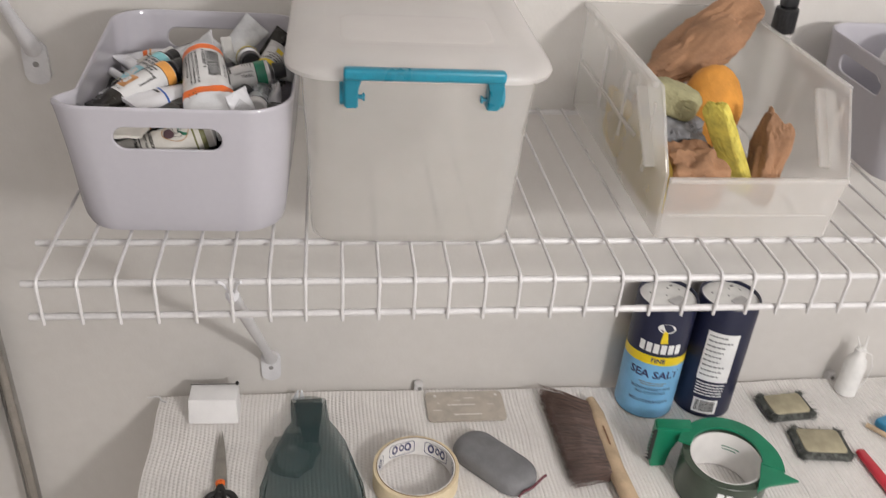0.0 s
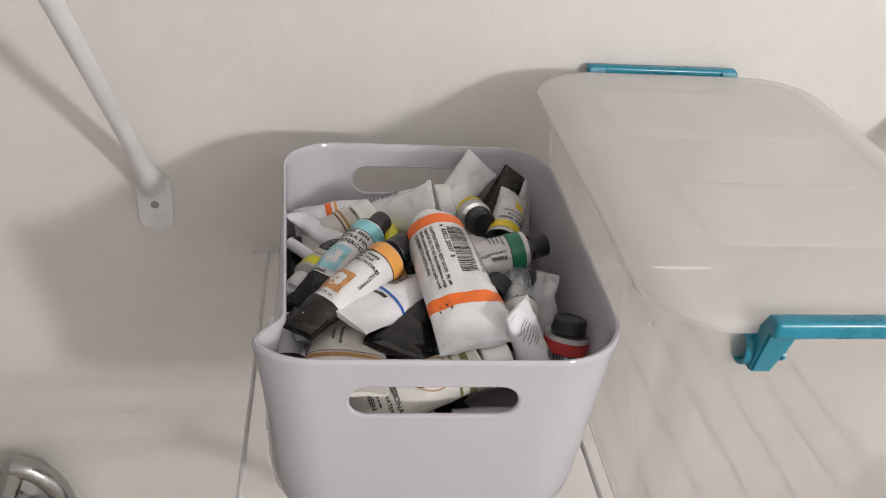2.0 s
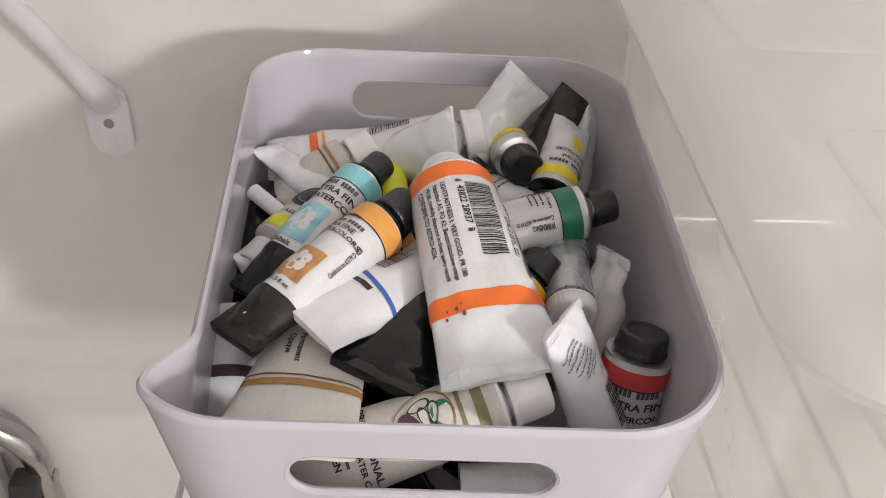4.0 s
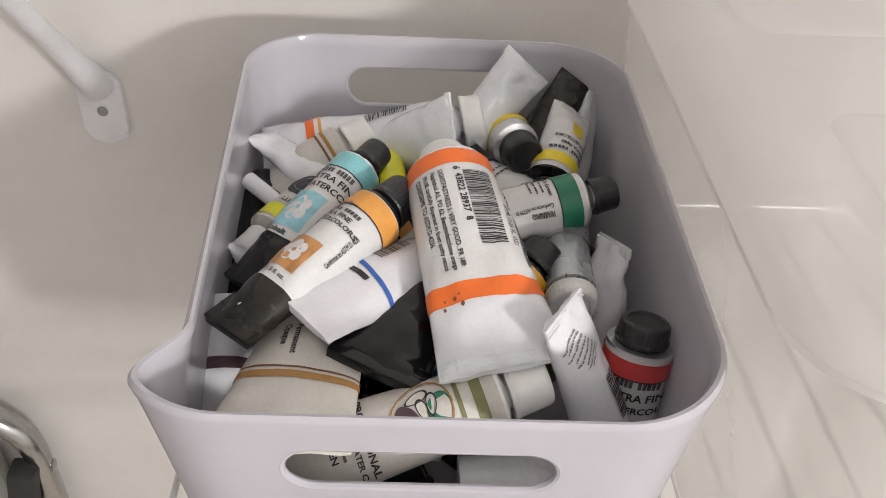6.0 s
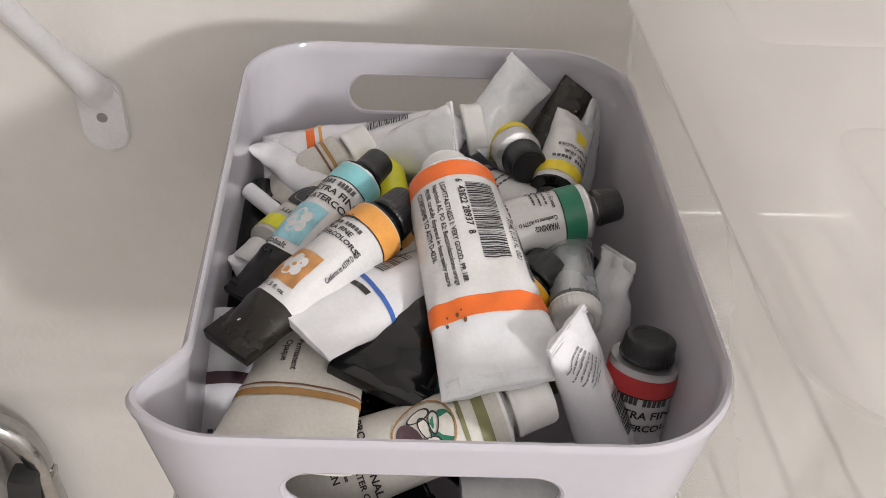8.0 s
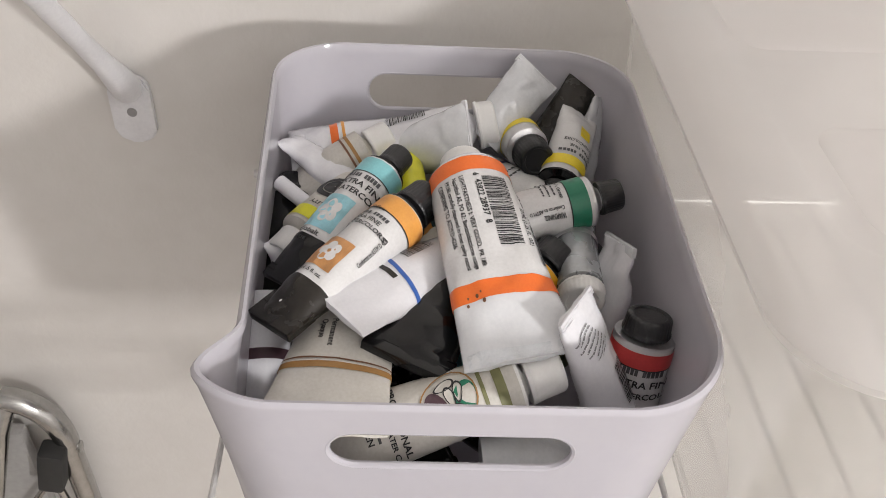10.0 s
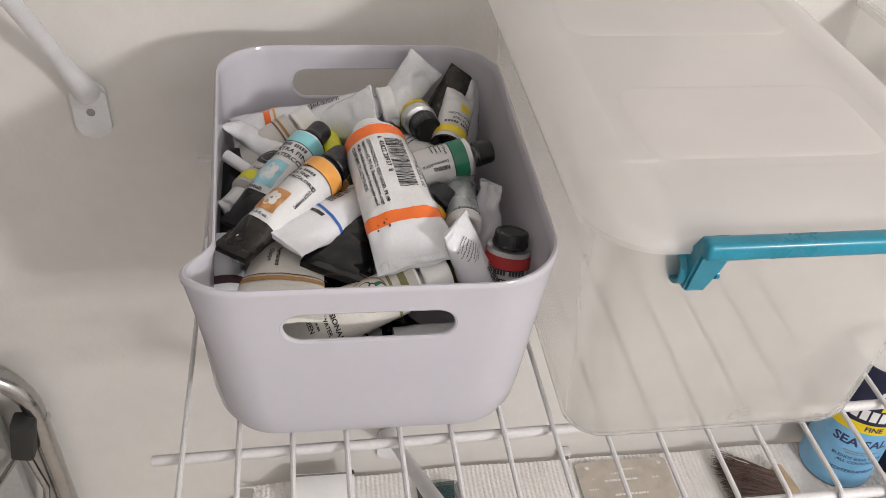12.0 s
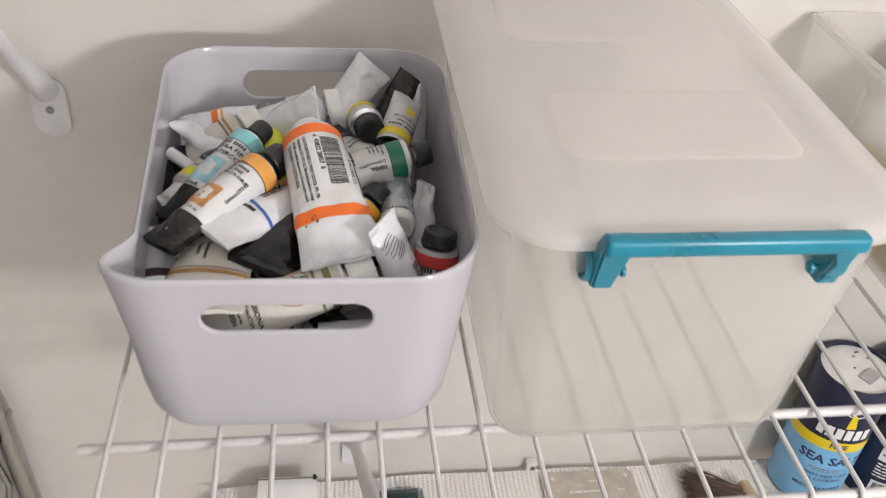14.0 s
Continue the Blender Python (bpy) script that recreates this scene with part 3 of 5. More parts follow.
def lumpy(name, label, mat, at, size, rough=0.12, freq=2.2, seed=0, flatten=None, fine=0.05, holes=0):
    """A sponge: a round or squared body pushed about by noise at two scales."""
    bm = bmesh.new()
    bmesh.ops.create_icosphere(bm, subdivisions=5, radius=1)
    off = Vector((seed * 7.3, seed * 3.1, seed * 1.7))
    for v in bm.verts:
        d = v.co.normalized()
        if flatten:
            q = flatten
            d = d / (abs(d.x) ** q + abs(d.y) ** q + abs(d.z) ** q) ** (1 / q)
        h = 1 + rough * noise.noise(d * freq + off) + fine * noise.noise(d * freq * 5 + off)
        if holes:
            n2 = noise.noise(d * holes + off)
            h -= 0.10 * max(0, n2 - 0.25) * 2.4
        v.co = Vector((d.x * size[0], d.y * size[1], d.z * size[2])) * h
    ob = part(name, bm, mat, None)
    ob.matrix_basis = at
    return tagged(ob, label, "sponge", "sponges in the clear bin")


lumpy("sponge", "reddish brown natural sea sponge leaning in the clear bin", M["sponge_brown"], look((0.534, 0.237, 1.592), (0.62, 0.285, 1.640)) @ pose(0, 0, 0, 0, 0, 0), (0.030, 0.019, 0.074), 0.42, 1.6, 1, None, 0.11)
lumpy("sponge", "round orange synthetic sponge", M["sponge_orange"], pose(0.526, 0.168, 1.563), (0.027, 0.027, 0.038), 0.05, 1.2, 2, None, 0.02)
lumpy("sponge", "sage green roll shaped sponge", M["sponge_sage"], pose(0.482, 0.146, 1.579, 0, 16, -18), (0.022, 0.013, 0.0135), 0.05, 1.5, 3, 4, 0.03, 5)
lumpy("sponge", "bright yellow cellulose sponge strip standing on edge", M["sponge_yellow"], pose(0.5165, 0.098, 1.556, -16, -26, 42), (0.0052, 0.0105, 0.046), 0.05, 1.3, 4, 9, 0.03, 9)
lumpy("sponge", "brown porous sea sponge piece", M["sponge_brown"], pose(0.4840, 0.096, 1.531, 0, 0, 10), (0.026, 0.026, 0.026), 0.26, 2.0, 5, 4, 0.06, 4)
lumpy("sponge", "tall brown sea sponge piece", M["sponge_brown"], pose(0.5525, 0.100, 1.546, 8, -7, 0), (0.0128, 0.015, 0.043), 0.36, 1.7, 8, 2.6, 0.075)
lumpy("cleaning_cloth", "pale yellow folded cloth against the side of the clear bin", M["cloth"], pose(0.4570, 0.150, 1.5330), (0.0030, 0.084, 0.028), 0.10, 2, 9, 5, 0.05)
lumpy("sponge", "grey worn sponge at the bottom of the clear bin", M["graphite"], pose(0.487, 0.155, 1.540), (0.026, 0.028, 0.024), 0.2, 2, 7, 4, 0.08)

# ---- paint tubes ----
def smooth01(t):
    t = min(1, max(0, t))
    return t * t * (3 - 2 * t)


BRAND = 0.0165


class Tube:
    """A paint tube along its x axis, pressed flat at the crimped end (x = 0) and round at the shoulder (x = L)."""

    def __init__(self, label, a, b, r, wide=1.45, roll=0, mat="paper", full=0.8, dent=0.0007, seed=0, sag=0.0, flat=0.9):
        a, b = Vector(a), Vector(b)
        x = (b - a).normalized()
        z = (Vector((0, 0, 1)) - x * x.z).normalized()
        y = z.cross(x)
        turn = Matrix((x, y, z)).transposed().to_4x4()
        self.L, self.r, self.wide, self.full, self.dent, self.seed, self.sag, self.flat = (b - a).length, r, wide, full, dent, seed, sag, flat
        self.top = thing("paint_tube", label, "paint tube", Matrix.Translation(a) @ turn @ pose(0, 0, 0, roll), "paint tubes in the bin")
        self.rng = random.Random(seed + 5)
        self.body = self.shell("body", 0, 1, 0, M[mat], ns=26)

    def halves(self, s):
        e = min(1, max(0, s) / self.full) ** 0.85
        return self.r * (self.wide + (1 - self.wide) * e), 0.0012 + (self.r - 0.0012) * math.sin(e * math.pi / 2) ** self.flat

    def wave(self, s, c):
        k = (1 - 0.75 * smooth01(s / 0.95))
        return self.dent * k * (noise.noise(Vector((s * 5.5, c * 1.6, self.seed * 3.7))) * 2.0 + noise.noise(Vector((s * 14, c * 4, self.seed * 9.1)))) - self.sag * 4 * s * (1 - s)

    def at(self, s, th, off=0.0):
        a, b = self.halves(s)
        return (s * self.L, (a + off) * math.cos(th), (b + off) * math.sin(th) + self.wave(s, math.cos(th)))

    def over(self, x, y, off):
        """The point of the upper face over (x, y)."""
        s = x / self.L
        a, b = self.halves(s)
        q = max(-0.985, min(0.985, y / a))
        return self.at(s, math.acos(q), off)

    def shell(self, name, s0, s1, off, mat, ns=4, nt=40, label="", skew=0.0):
        rings = []
        for i in range(ns + 1):
            ring = []
            for j in range(nt):
                th = 2 * math.pi * j / nt
                ring.append(self.at(s0 + (s1 - s0) * i / ns + skew * math.cos(th), th, off))
            rings.append(ring)
        return obj(name, *loft(rings, start=s0 == 0, end=False), mat, self.top, label, angle=50)

    def band(self, s0, s1, mat, label="", skew=0.0):
        self.shell("band", s0, s1, 0.0003, M[mat], 8, label=label, skew=skew)
        return self

    def sleeve(self, s0, s1, mat, label=""):
        self.shell("sleeve", s0, s1, 0.00015, M[mat], 24, label=label)
        return self

    def crimp(self, mat, length=0.006, thick=0.0030):
        a, _ = self.halves(0)
        bm = block(length, a * 2.04, thick, 0.0007, 2, Matrix.Translation((length * 0.30, 0, -thick / 2 + self.wave(0, 0))))
        strip = part("crimp", bm, M[mat], self.top)
        for i in (0.35, 0.75):
            bm = block(0.0005, a * 2.0, 0.0004, 0.00015, 1, Matrix.Translation((length * i, 0, thick / 2 + self.wave(0, 0) - 0.0001)))
            part("fold", bm, M[mat], strip)
        return self

    def cap(self, mat="capblack", rc=0.62, length=0.011, neck="foil", ring=True, flutes=34, shoulder=0.35):
        L, r = self.L, self.r
        rc *= r
        z0 = self.wave(1, 0)
        v, f = loft(lathe([(L - 0.0002, r * 1.005), (L + 0.0008, r * 0.99), (L + shoulder * r * 0.8, r * 0.55), (L + shoulder * r, r * 0.45), (L + shoulder * r + 0.003, r * 0.45)], 40))
        obj("shoulder", [(x, y, z + z0) for x, y, z in v], f, M[neck], self.top)
        x0 = L + shoulder * r + 0.0004
        v, f = loft(lathe([(x0, rc * 0.98), (x0 + 0.0005, rc * 1.02), (x0 + 0.0014, rc * 1.02), (x0 + 0.0016, rc)] + [(x0 + length * t, rc * (1 - 0.07 * t)) for t in (0.3, 0.6, 0.88)] + [(x0 + length * 0.96, rc * 0.89), (x0 + length, rc * 0.83), (x0 + length, rc * 0.70), (x0 + length - 0.0006, rc * 0.66)], 136, flutes, 0.020))
        obj("cap", [(x, y, z + z0) for x, y, z in v], f, M[mat], self.top)
        return self

    def print_(self, pieces, mat="ink", off=0.00045, name="label_print"):
        """Flat pieces of print (x along the tube, y across it) laid on the upper face."""
        verts, faces = gather(pieces)
        ob = obj(name, [self.over(x, y, off) for x, y in verts], faces, M[mat], self.body, smooth=False)
        if len(pieces) > 3:
            ob["kind"] = "stuff"
        return self

    def lines(self, rows, x, y, step, deg=-90, mat="ink"):
        """Rows of writing; a number instead of a text makes a row of bars that wide."""
        out, dim = [], []
        c, s = math.cos(radians(deg)), math.sin(radians(deg))
        for i, (row, size) in enumerate(rows):
            if isinstance(row, str):
                out.append(turned(letters(row, size), x + s * step * i, y - c * step * i, deg))
            else:
                geo = name_bars(row, size * 0.60, (6, 5)) if row == BRAND else bars(row, size * 0.46, self.rng)
                dim.append(turned(geo, x + s * step * i, y - c * step * i, deg))
        if dim:
            self.print_(dim, "ink_soft" if mat == "ink" else mat)
        return self.print_(out, mat) if out else self

    def barcode(self, x, y, length, height, deg=180, mat="ink"):
        """Bars of several widths beside one another along the given direction."""
        out, d = [], 0.0
        while d < length:
            w = self.rng.choice((0.00022, 0.00022, 0.00042, 0.0006))
            geo = patch(w, height, 1, 5)
            out.append(turned(([(u + d, v) for u, v in geo[0]], geo[1]), x, y, deg))
            d += w + self.rng.choice((0.00025, 0.0003, 0.0005))
        return self.print_(out, mat, 0.00045, "barcode")

    def square(self, x, y, w, h, mat, flower="paper"):
        """A square of colour with a pale blossom on it."""
        self.print_([turned(patch(w, h, 8, 8), x, y, 0)], mat, 0.00036, "colour_patch")
        if flower:
            out = []
            for i in range(5):
                a = radians(72 * i + 20)
                cx, cy = x + w / 2 + 0.20 * w * math.cos(a), y + h / 2 + 0.20 * h * math.sin(a)
                pts = [(cx + 0.15 * w * math.cos(2 * math.pi * j / 10), cy + 0.15 * h * math.sin(2 * math.pi * j / 10)) for j in range(10)]
                out.append((pts, [tuple(range(10))]))
            self.print_(out, flower, 0.0005, "blossom_print")
        return self


def artist_label(t, x, y, size=0.0030, mark="ink"):
    """The maker's name as a bar and the two plain lines under it."""
    t.lines([(BRAND, size), ("EXTRA FINE", size), ("WATERCOLORS", size * 0.95)], x, y, size * 1.12)
    return t


# the large white tube with orange bands, on top of the heap
big = Tube("large white paint tube with orange bands and a barcode", (0.1105, 0.0830, 1.5850), (0.0962, 0.1685, 1.5955), 0.0150, 1.34, -7, "gloss", 1.20, 0.0012, 1, flat=1.35)
big.sleeve(0.355, 0.985, "paper").band(0.91, 0.992, "orange", "orange band").band(0.275, 0.355, "orange", "orange band", 0.008)
big.cap("capwhite", 0.62, 0.008, "white", flutes=0, shoulder=0.30)
big.print_([turned(patch(0.0045, 0.036, 3, 8), 0.0005, -0.018, 0)], "clear_seam", 0.0003, "clear_seam")
L = big.L
big.lines([("LIGHTFASTNESS I: VERY GOOD. PR 188:", 0.00235), ("Naphthol AS, PO 62: Benzimidazolone orange", 0.00225), ("PR188, carefully dispersed in finest quality natural", 0.00205), ("CONFORMS TO ASTM D-4236.", 0.0022)], L * 0.885, 0.0052, 0.0026, 180)
big.barcode(L * 0.865, -0.0030, 0.0310, 0.0088, 180)
big.lines([("6  43822 28937  8", 0.0032)], L * 0.885, -0.0002, 0.003, 180)
big.lines([("37 ML (1.25 FL. OZ.)", 0.0020), (0.026, 0.0020)], L * 0.70, -0.0138, -0.0024, 180)
# small spots of spilt paint by the lower band
drops = random.Random(14)
for _ in range(5):
    px, py, pr = L * drops.uniform(0.262, 0.31), drops.uniform(0.005, 0.0165), drops.uniform(0.0003, 0.0009)
    big.print_([([(px + pr * math.cos(k * 0.785), py + pr * 0.7 * math.sin(k * 0.785)) for k in range(8)], [tuple(range(8))])], "brown_ink", 0.0006, "paint_spot")

# two tubes side by side on the heap, one turquoise, one amber
cyan = Tube("paint tube with a turquoise band and black cap", (0.0265, 0.1325, 1.5740), (0.0625, 0.1855, 1.5860), 0.0098, 0.95, 4, "paper", 0.8, 0.0006, 2)
cyan.sleeve(0, 0.30, "foil_black", "bare black end").crimp("foil_black").band(0.86, 0.985, "cyan").cap("capblack", 0.66, 0.0105, "foil_black")
artist_label(cyan, cyan.L * 0.80, 0.0094, 0.0038)
cyan.band(0.852, 0.86, "ink").square(cyan.L * 0.36, -0.0045, 0.0175, 0.0125, "cyan_pale")
cyan.lines([("Cobalt", 0.0032), ("Blue", 0.0032)], cyan.L * 0.31, 0.008, 0.0036)

amber = Tube("paint tube with an amber band and black cap", (0.0262, 0.1045, 1.5810), (0.0705, 0.1535, 1.5885), 0.0108, 0.94, -5, "paper", 0.8, 0.0006, 3)
amber.sleeve(0, 0.27, "foil_dark", "bare dark end").crimp("foil_dark", 0.013, 0.0042).band(0.87, 0.99, "peach").band(0.862, 0.87, "ink").cap("capblack", 0.80, 0.012, "foil_black")
artist_label(amber, amber.L * 0.80, 0.0104, 0.0028)
amber.square(amber.L * 0.35, -0.0050, 0.0145, 0.0120, "brown_pale")
amber.lines([("Yellow", 0.0026)], amber.L * 0.855, 0.0055, 0.003)
amber.lines([("15 ml .5 fl. oz.", 0.0022)], amber.L * 0.30, 0.0085, 0.003)
amber.lines([("Conforms to ASTM D 4236", 0.0014)], amber.L * 0.50, -0.0095, 0.0018, 0)

# white tube whose flat end points to the front corner
blueline = Tube("white paint tube with a thin blue line", (0.0470, 0.1060, 1.5855), (0.0905, 0.1440, 1.5750), 0.0108, 1.50, 5, "white", 1.3, 0.0005, 4, flat=1.6)
blueline.band(0.49, 0.52, "blue_ink", "", 0.03).print_([turned(patch(0.0022, 0.009, 2, 4), blueline.L * 0.43, -0.001, 0)], "foil_dark", 0.0003)
blueline.barcode(blueline.L * 0.62, 0.004, 0.013, 0.010, 0)
blueline.cap("capwhite", 0.6, 0.010, "white")

# wide cream tube with brown rings whose flat end hides behind the front rim
tan = Tube("wide cream paint tube with brown rings", (0.0450, 0.0590, 1.5795), (0.0530, 0.1330, 1.5640), 0.0138, 1.55, 0, "cream", 1.4, 0.0005, 5, flat=1.9)
tan.band(0.350, 0.390, "ochre_ink").band(0.408, 0.418, "brown_ink").cap("capwhite", 0.6, 0.012, "cream")
tan.lines([("Permanent", 0.0030), ("Opaque", 0.0030)], tan.L * 0.66, 0.004, 0.0036, 180)

# black tube between them
black = Tube("crumpled black paint tube", (0.0715, 0.0905, 1.5760), (0.0955, 0.1400, 1.5690), 0.0115, 1.40, 6, "foil_black", 0.9, 0.0012, 6)
black.crimp("foil_black", 0.009, 0.004).cap("capblack", 0.65, 0.011, "foil_black")

# cream tube lying along the front wall, seen through the slot too
sap = Tube("cream paint tube with olive rings and white cap", (0.0440, 0.0675, 1.5570), (0.1090, 0.0845, 1.5725), 0.0112, 1.30, 28, "cream", 0.85, 0.0006, 7)
sap.band(0.955, 0.995, "cream").band(0.885, 0.935, "olive_ink").band(0.815, 0.835, "olive_ink").cap("capwhite", 0.80, 0.013, "capwhite", flutes=0, shoulder=0.25)
sap.lines([("PROFESSIONAL", 0.0033), ("ARTISTS' WATER COLOR", 0.0026), (0.016, 0.0020), ("SAP GREEN", 0.0031)], sap.L * 0.385, 0.0108, 0.0036)
ex, ey = sap.L * 0.665, 0.001


def loop_print(cx, cy, rx, ry, deg, thick=0.0):
    """An oval of print, filled or as an outline."""
    c, q = math.cos(radians(deg)), math.sin(radians(deg))
    pts = [(rx * math.cos(2 * math.pi * i / 22), ry * math.sin(2 * math.pi * i / 22) * (1 + 0.25 * math.cos(2 * math.pi * i / 22))) for i in range(22)]
    turn = lambda k: [(ex + cx + (u * c - v * q) * k, ey + cy + (u * q + v * c) * k) for u, v in pts]
    if not thick:
        return turn(1.0), [tuple(range(22))]
    return turn(1.0) + turn(1.0 - thick), [(i, (i + 1) % 22, 22 + (i + 1) % 22, 22 + i) for i in range(22)]


sap.print_([loop_print(0.0050, -0.0010, 0.0040, 0.0050, 0)], "green", 0.00036, "emblem_green")
sap.print_([loop_print(-0.0055, -0.0012, 0.0036, 0.0042, 30)], "plum_ink", 0.00036, "emblem_dark")
sap.print_([loop_print(-0.0005, 0.0, 0.0098, 0.0082, 0, 0.06)], "ochre_ink", 0.00040, "oval_print")
sap.print_([loop_print(dx, dy, rx, 0.0016, deg) for dx, dy, rx, deg in ((-0.001, 0.004, 0.0040, 15), (0.003, 0.001, 0.0036, 80), (0.000, 0.000, 0.0036, 100), (0.0005, -0.004, 0.0034, -10))], "cream", 0.00046, "leaf_print")
sap.print_([loop_print(dx, dy, rx, 0.0016, deg, 0.18) for dx, dy, rx, deg in ((-0.001, 0.004, 0.0040, 15), (0.003, 0.001, 0.0036, 80), (0.000, 0.000, 0.0036, 100), (0.0005, -0.004, 0.0034, -10))], "ink", 0.00052, "leaf_outline")

# the red one that stands in the corner
red = Tube("upright paint tube with a red band and black cap", (0.1505, 0.0890, 1.5350), (0.1562, 0.1015, 1.5780), 0.0110, 1.1, 4, "paper", 0.7, 0.0004, 8)
red.band(0.83, 0.965, "red").band(0.82, 0.83, "ink").cap("capblack", 0.78, 0.0072, "foil", shoulder=0.10)
red.lines([(BRAND, 0.0042), ("EXTRA FINE", 0.0038), ("WATERCOLORS", 0.0033)], red.L * 0.77, 0.0072, 0.0046)
red.print_([turned(patch(0.008, 0.009, 3, 5), red.L * 0.22, -0.004, 0)], "red", 0.0003, "colour_patch")

# white flattened tube leaning on the front wall
fold = Tube("crumpled white tube end with fine print and barcode", (0.1268, 0.0950, 1.5985), (0.1455, 0.0850, 1.5540), 0.0092, 1.22, 7, "white", 0.95, 0.0008, 9)
fold.crimp("white", 0.003, 0.0016)
fold.lines([(w, 0.0011) for w in (0.007, 0.009, 0.008, 0.010, 0.009, 0.010, 0.008, 0.009)], fold.L * 0.30, 0.0035, 0.0015, -62, "ink_grey")
fold.barcode(fold.L * 0.50, -0.0005, 0.0160, 0.0060, 0)

# grey tube with a ribbed white cap that points to the front
grey = Tube("pearl grey paint tube with a ribbed white cap", (0.1425, 0.1900, 1.5720), (0.1390, 0.1330, 1.5720), 0.0090, 1.3, 0, "greytube", 0.6, 0.0004, 10)
grey.band(0.55, 0.60, "foil").cap("capwhite", 1.02, 0.0062, "greytube", flutes=30, shoulder=0.25)

gold = Tube("paint tube with a warm yellow band and black cap", (0.0950, 0.1130, 1.5580), (0.1245, 0.1425, 1.5715), 0.0098, 1.3, 0, "paper", 0.8, 0.0005, 11)
gold.band(0.80, 0.99, "gold").cap("capblack", 0.95, 0.0105, "foil_black", shoulder=0.2)

right = Tube("flattened white tube with a yellow corner against the bin wall", (0.154, 0.144, 1.586), (0.1495, 0.123, 1.543), 0.0095, 1.42, -109, "white", 1.3, 0.0010, 12)
right.crimp("pearl", 0.004, 0.002)
right.print_([turned(patch(0.0045, 0.0048, 3, 3), 0.0006, 0.0082, 0)], "gold", 0.0004, "yellow_corner")

green = Tube("paint tube with a dark green band and black cap", (0.0960, 0.1600, 1.5770), (0.1460, 0.1705, 1.5850), 0.0104, 1.30, 6, "paper", 0.75, 0.0005, 13)
green.band(0.815, 0.965, "green", "dark green band").band(0.805, 0.815, "ink").cap("capblack", 0.66, 0.0095, "foil", shoulder=0.4)
green.lines([(0.0150, 0.0030), ("EXTRA FINE", 0.0024), ("WATERCOLORS", 0.0021)], green.L * 0.42, 0.0095, 0.0030)
green.lines([("Hooker's Green", 0.0021), (0.012, 0.0015), (0.012, 0.0015), (0.011, 0.0015)], green.L * 0.745, 0.0098, 0.0021)
green.lines([("WARNING:", 0.0018), ("Conforms to ASTM D", 0.0016)], green.L * 0.76, -0.0082, 0.0018, 180)

lemon = Tube("paint tube with a yellow band lying cap down", (0.1540, 0.2385, 1.5840), (0.1405, 0.2015, 1.5725), 0.0096, 1.05, -32, "paper", 0.8, 0.0006, 14)
lemon.band(0.80, 0.93, "yellow").cap("capblack", 0.7, 0.01, "foil_black")
lemon.lines([(BRAND, 0.0026), ("EXTRA FINE", 0.0024), ("WATERCOLORS", 0.0021)], lemon.L * 0.72, 0.0085, 0.0034)
lemon.print_([turned(patch(0.007, 0.006, 3, 3), lemon.L * 0.30, -0.001, 0)], "yellow", 0.0002, "colour_patch")

endon = Tube("short paint tube with its black cap facing outwards", (0.1215, 0.2490, 1.5720), (0.1275, 0.2200, 1.5775), 0.0100, 1.2, 0, "paper", 0.7, 0.0005, 15)
endon.band(0.55, 0.78, "yellow").band(0.2, 0.5, "cyan_pale").cap("capblack", 0.84, 0.011, "foil", shoulder=0.3)

foilend = Tube("pale flattened tube end sticking up at the back", (0.1335, 0.2490, 1.6005), (0.1080, 0.2310, 1.5740), 0.0095, 1.30, -60, "pearl", 1.3, 0.0008, 16)
foilend.crimp("pearl", 0.004, 0.002)

whitecap = Tube("white paint tube with barcode and large white cap", (0.0420, 0.2270, 1.5680), (0.0985, 0.2320, 1.5795), 0.0115, 1.35, 0, "white", 0.85, 0.0010, 17)
whitecap.barcode(whitecap.L * 0.42, -0.0005, 0.018, 0.006, 0).cap("capwhite", 0.95, 0.009, "white", flutes=0, shoulder=0.55)
stripe = Tube("white tube with orange stripes", (0.0190, 0.2290, 1.5680), (0.0640, 0.2360, 1.5700), 0.0105, 1.3, 10, "white", 0.8, 0.0010, 18)
stripe.band(0.42, 0.50, "orange").band(0.54, 0.57, "peach")
ringed = Tube("cream tube with brown rings and a round white cap", (0.0200, 0.2060, 1.5590), (0.0535, 0.2215, 1.5735), 0.0100, 1.3, 0, "cream", 0.8, 0.0006, 19)
ringed.band(0.80, 0.825, "brown_ink").band(0.86, 0.90, "ochre_ink").cap("capwhite", 0.80, 0.011, "cream", flutes=0, shoulder=0.3)
wfold = Tube("creased white tube lying over the heap", (0.0995, 0.2065, 1.5930), (0.0730, 0.2260, 1.5700), 0.0110, 1.36, 118, "gloss", 1.05, 0.0010, 20)
wfold.crimp("white", 0.003, 0.0016)
leftend = Tube("flat white tube end leaning on the bin wall", (0.0200, 0.2280, 1.5750), (0.0540, 0.1980, 1.5640), 0.0080, 1.35, -20, "white", 1.1, 0.0010, 21)
stick = Tube("thin white paint tube pointing at the wall", (0.0400, 0.1760, 1.5690), (0.0180, 0.1965, 1.5735), 0.0034, 1.1, 0, "white", 0.4, 0.0002, 22)
quality = Tube("cream tube with a yellow band and a dark round seal", (0.0580, 0.2080, 1.5700), (0.0300, 0.1700, 1.5660), 0.0105, 1.25, 0, "cream", 0.75, 0.0005, 23)
quality.band(0.84, 0.98, "lemon").cap("capwhite", 0.75, 0.011, "cream")
def disc(r, k=28):
    return [(quality.L * 0.52 + r * math.cos(2 * math.pi * i / k), -0.0005 + r * math.sin(2 * math.pi * i / k)) for i in range(k)]


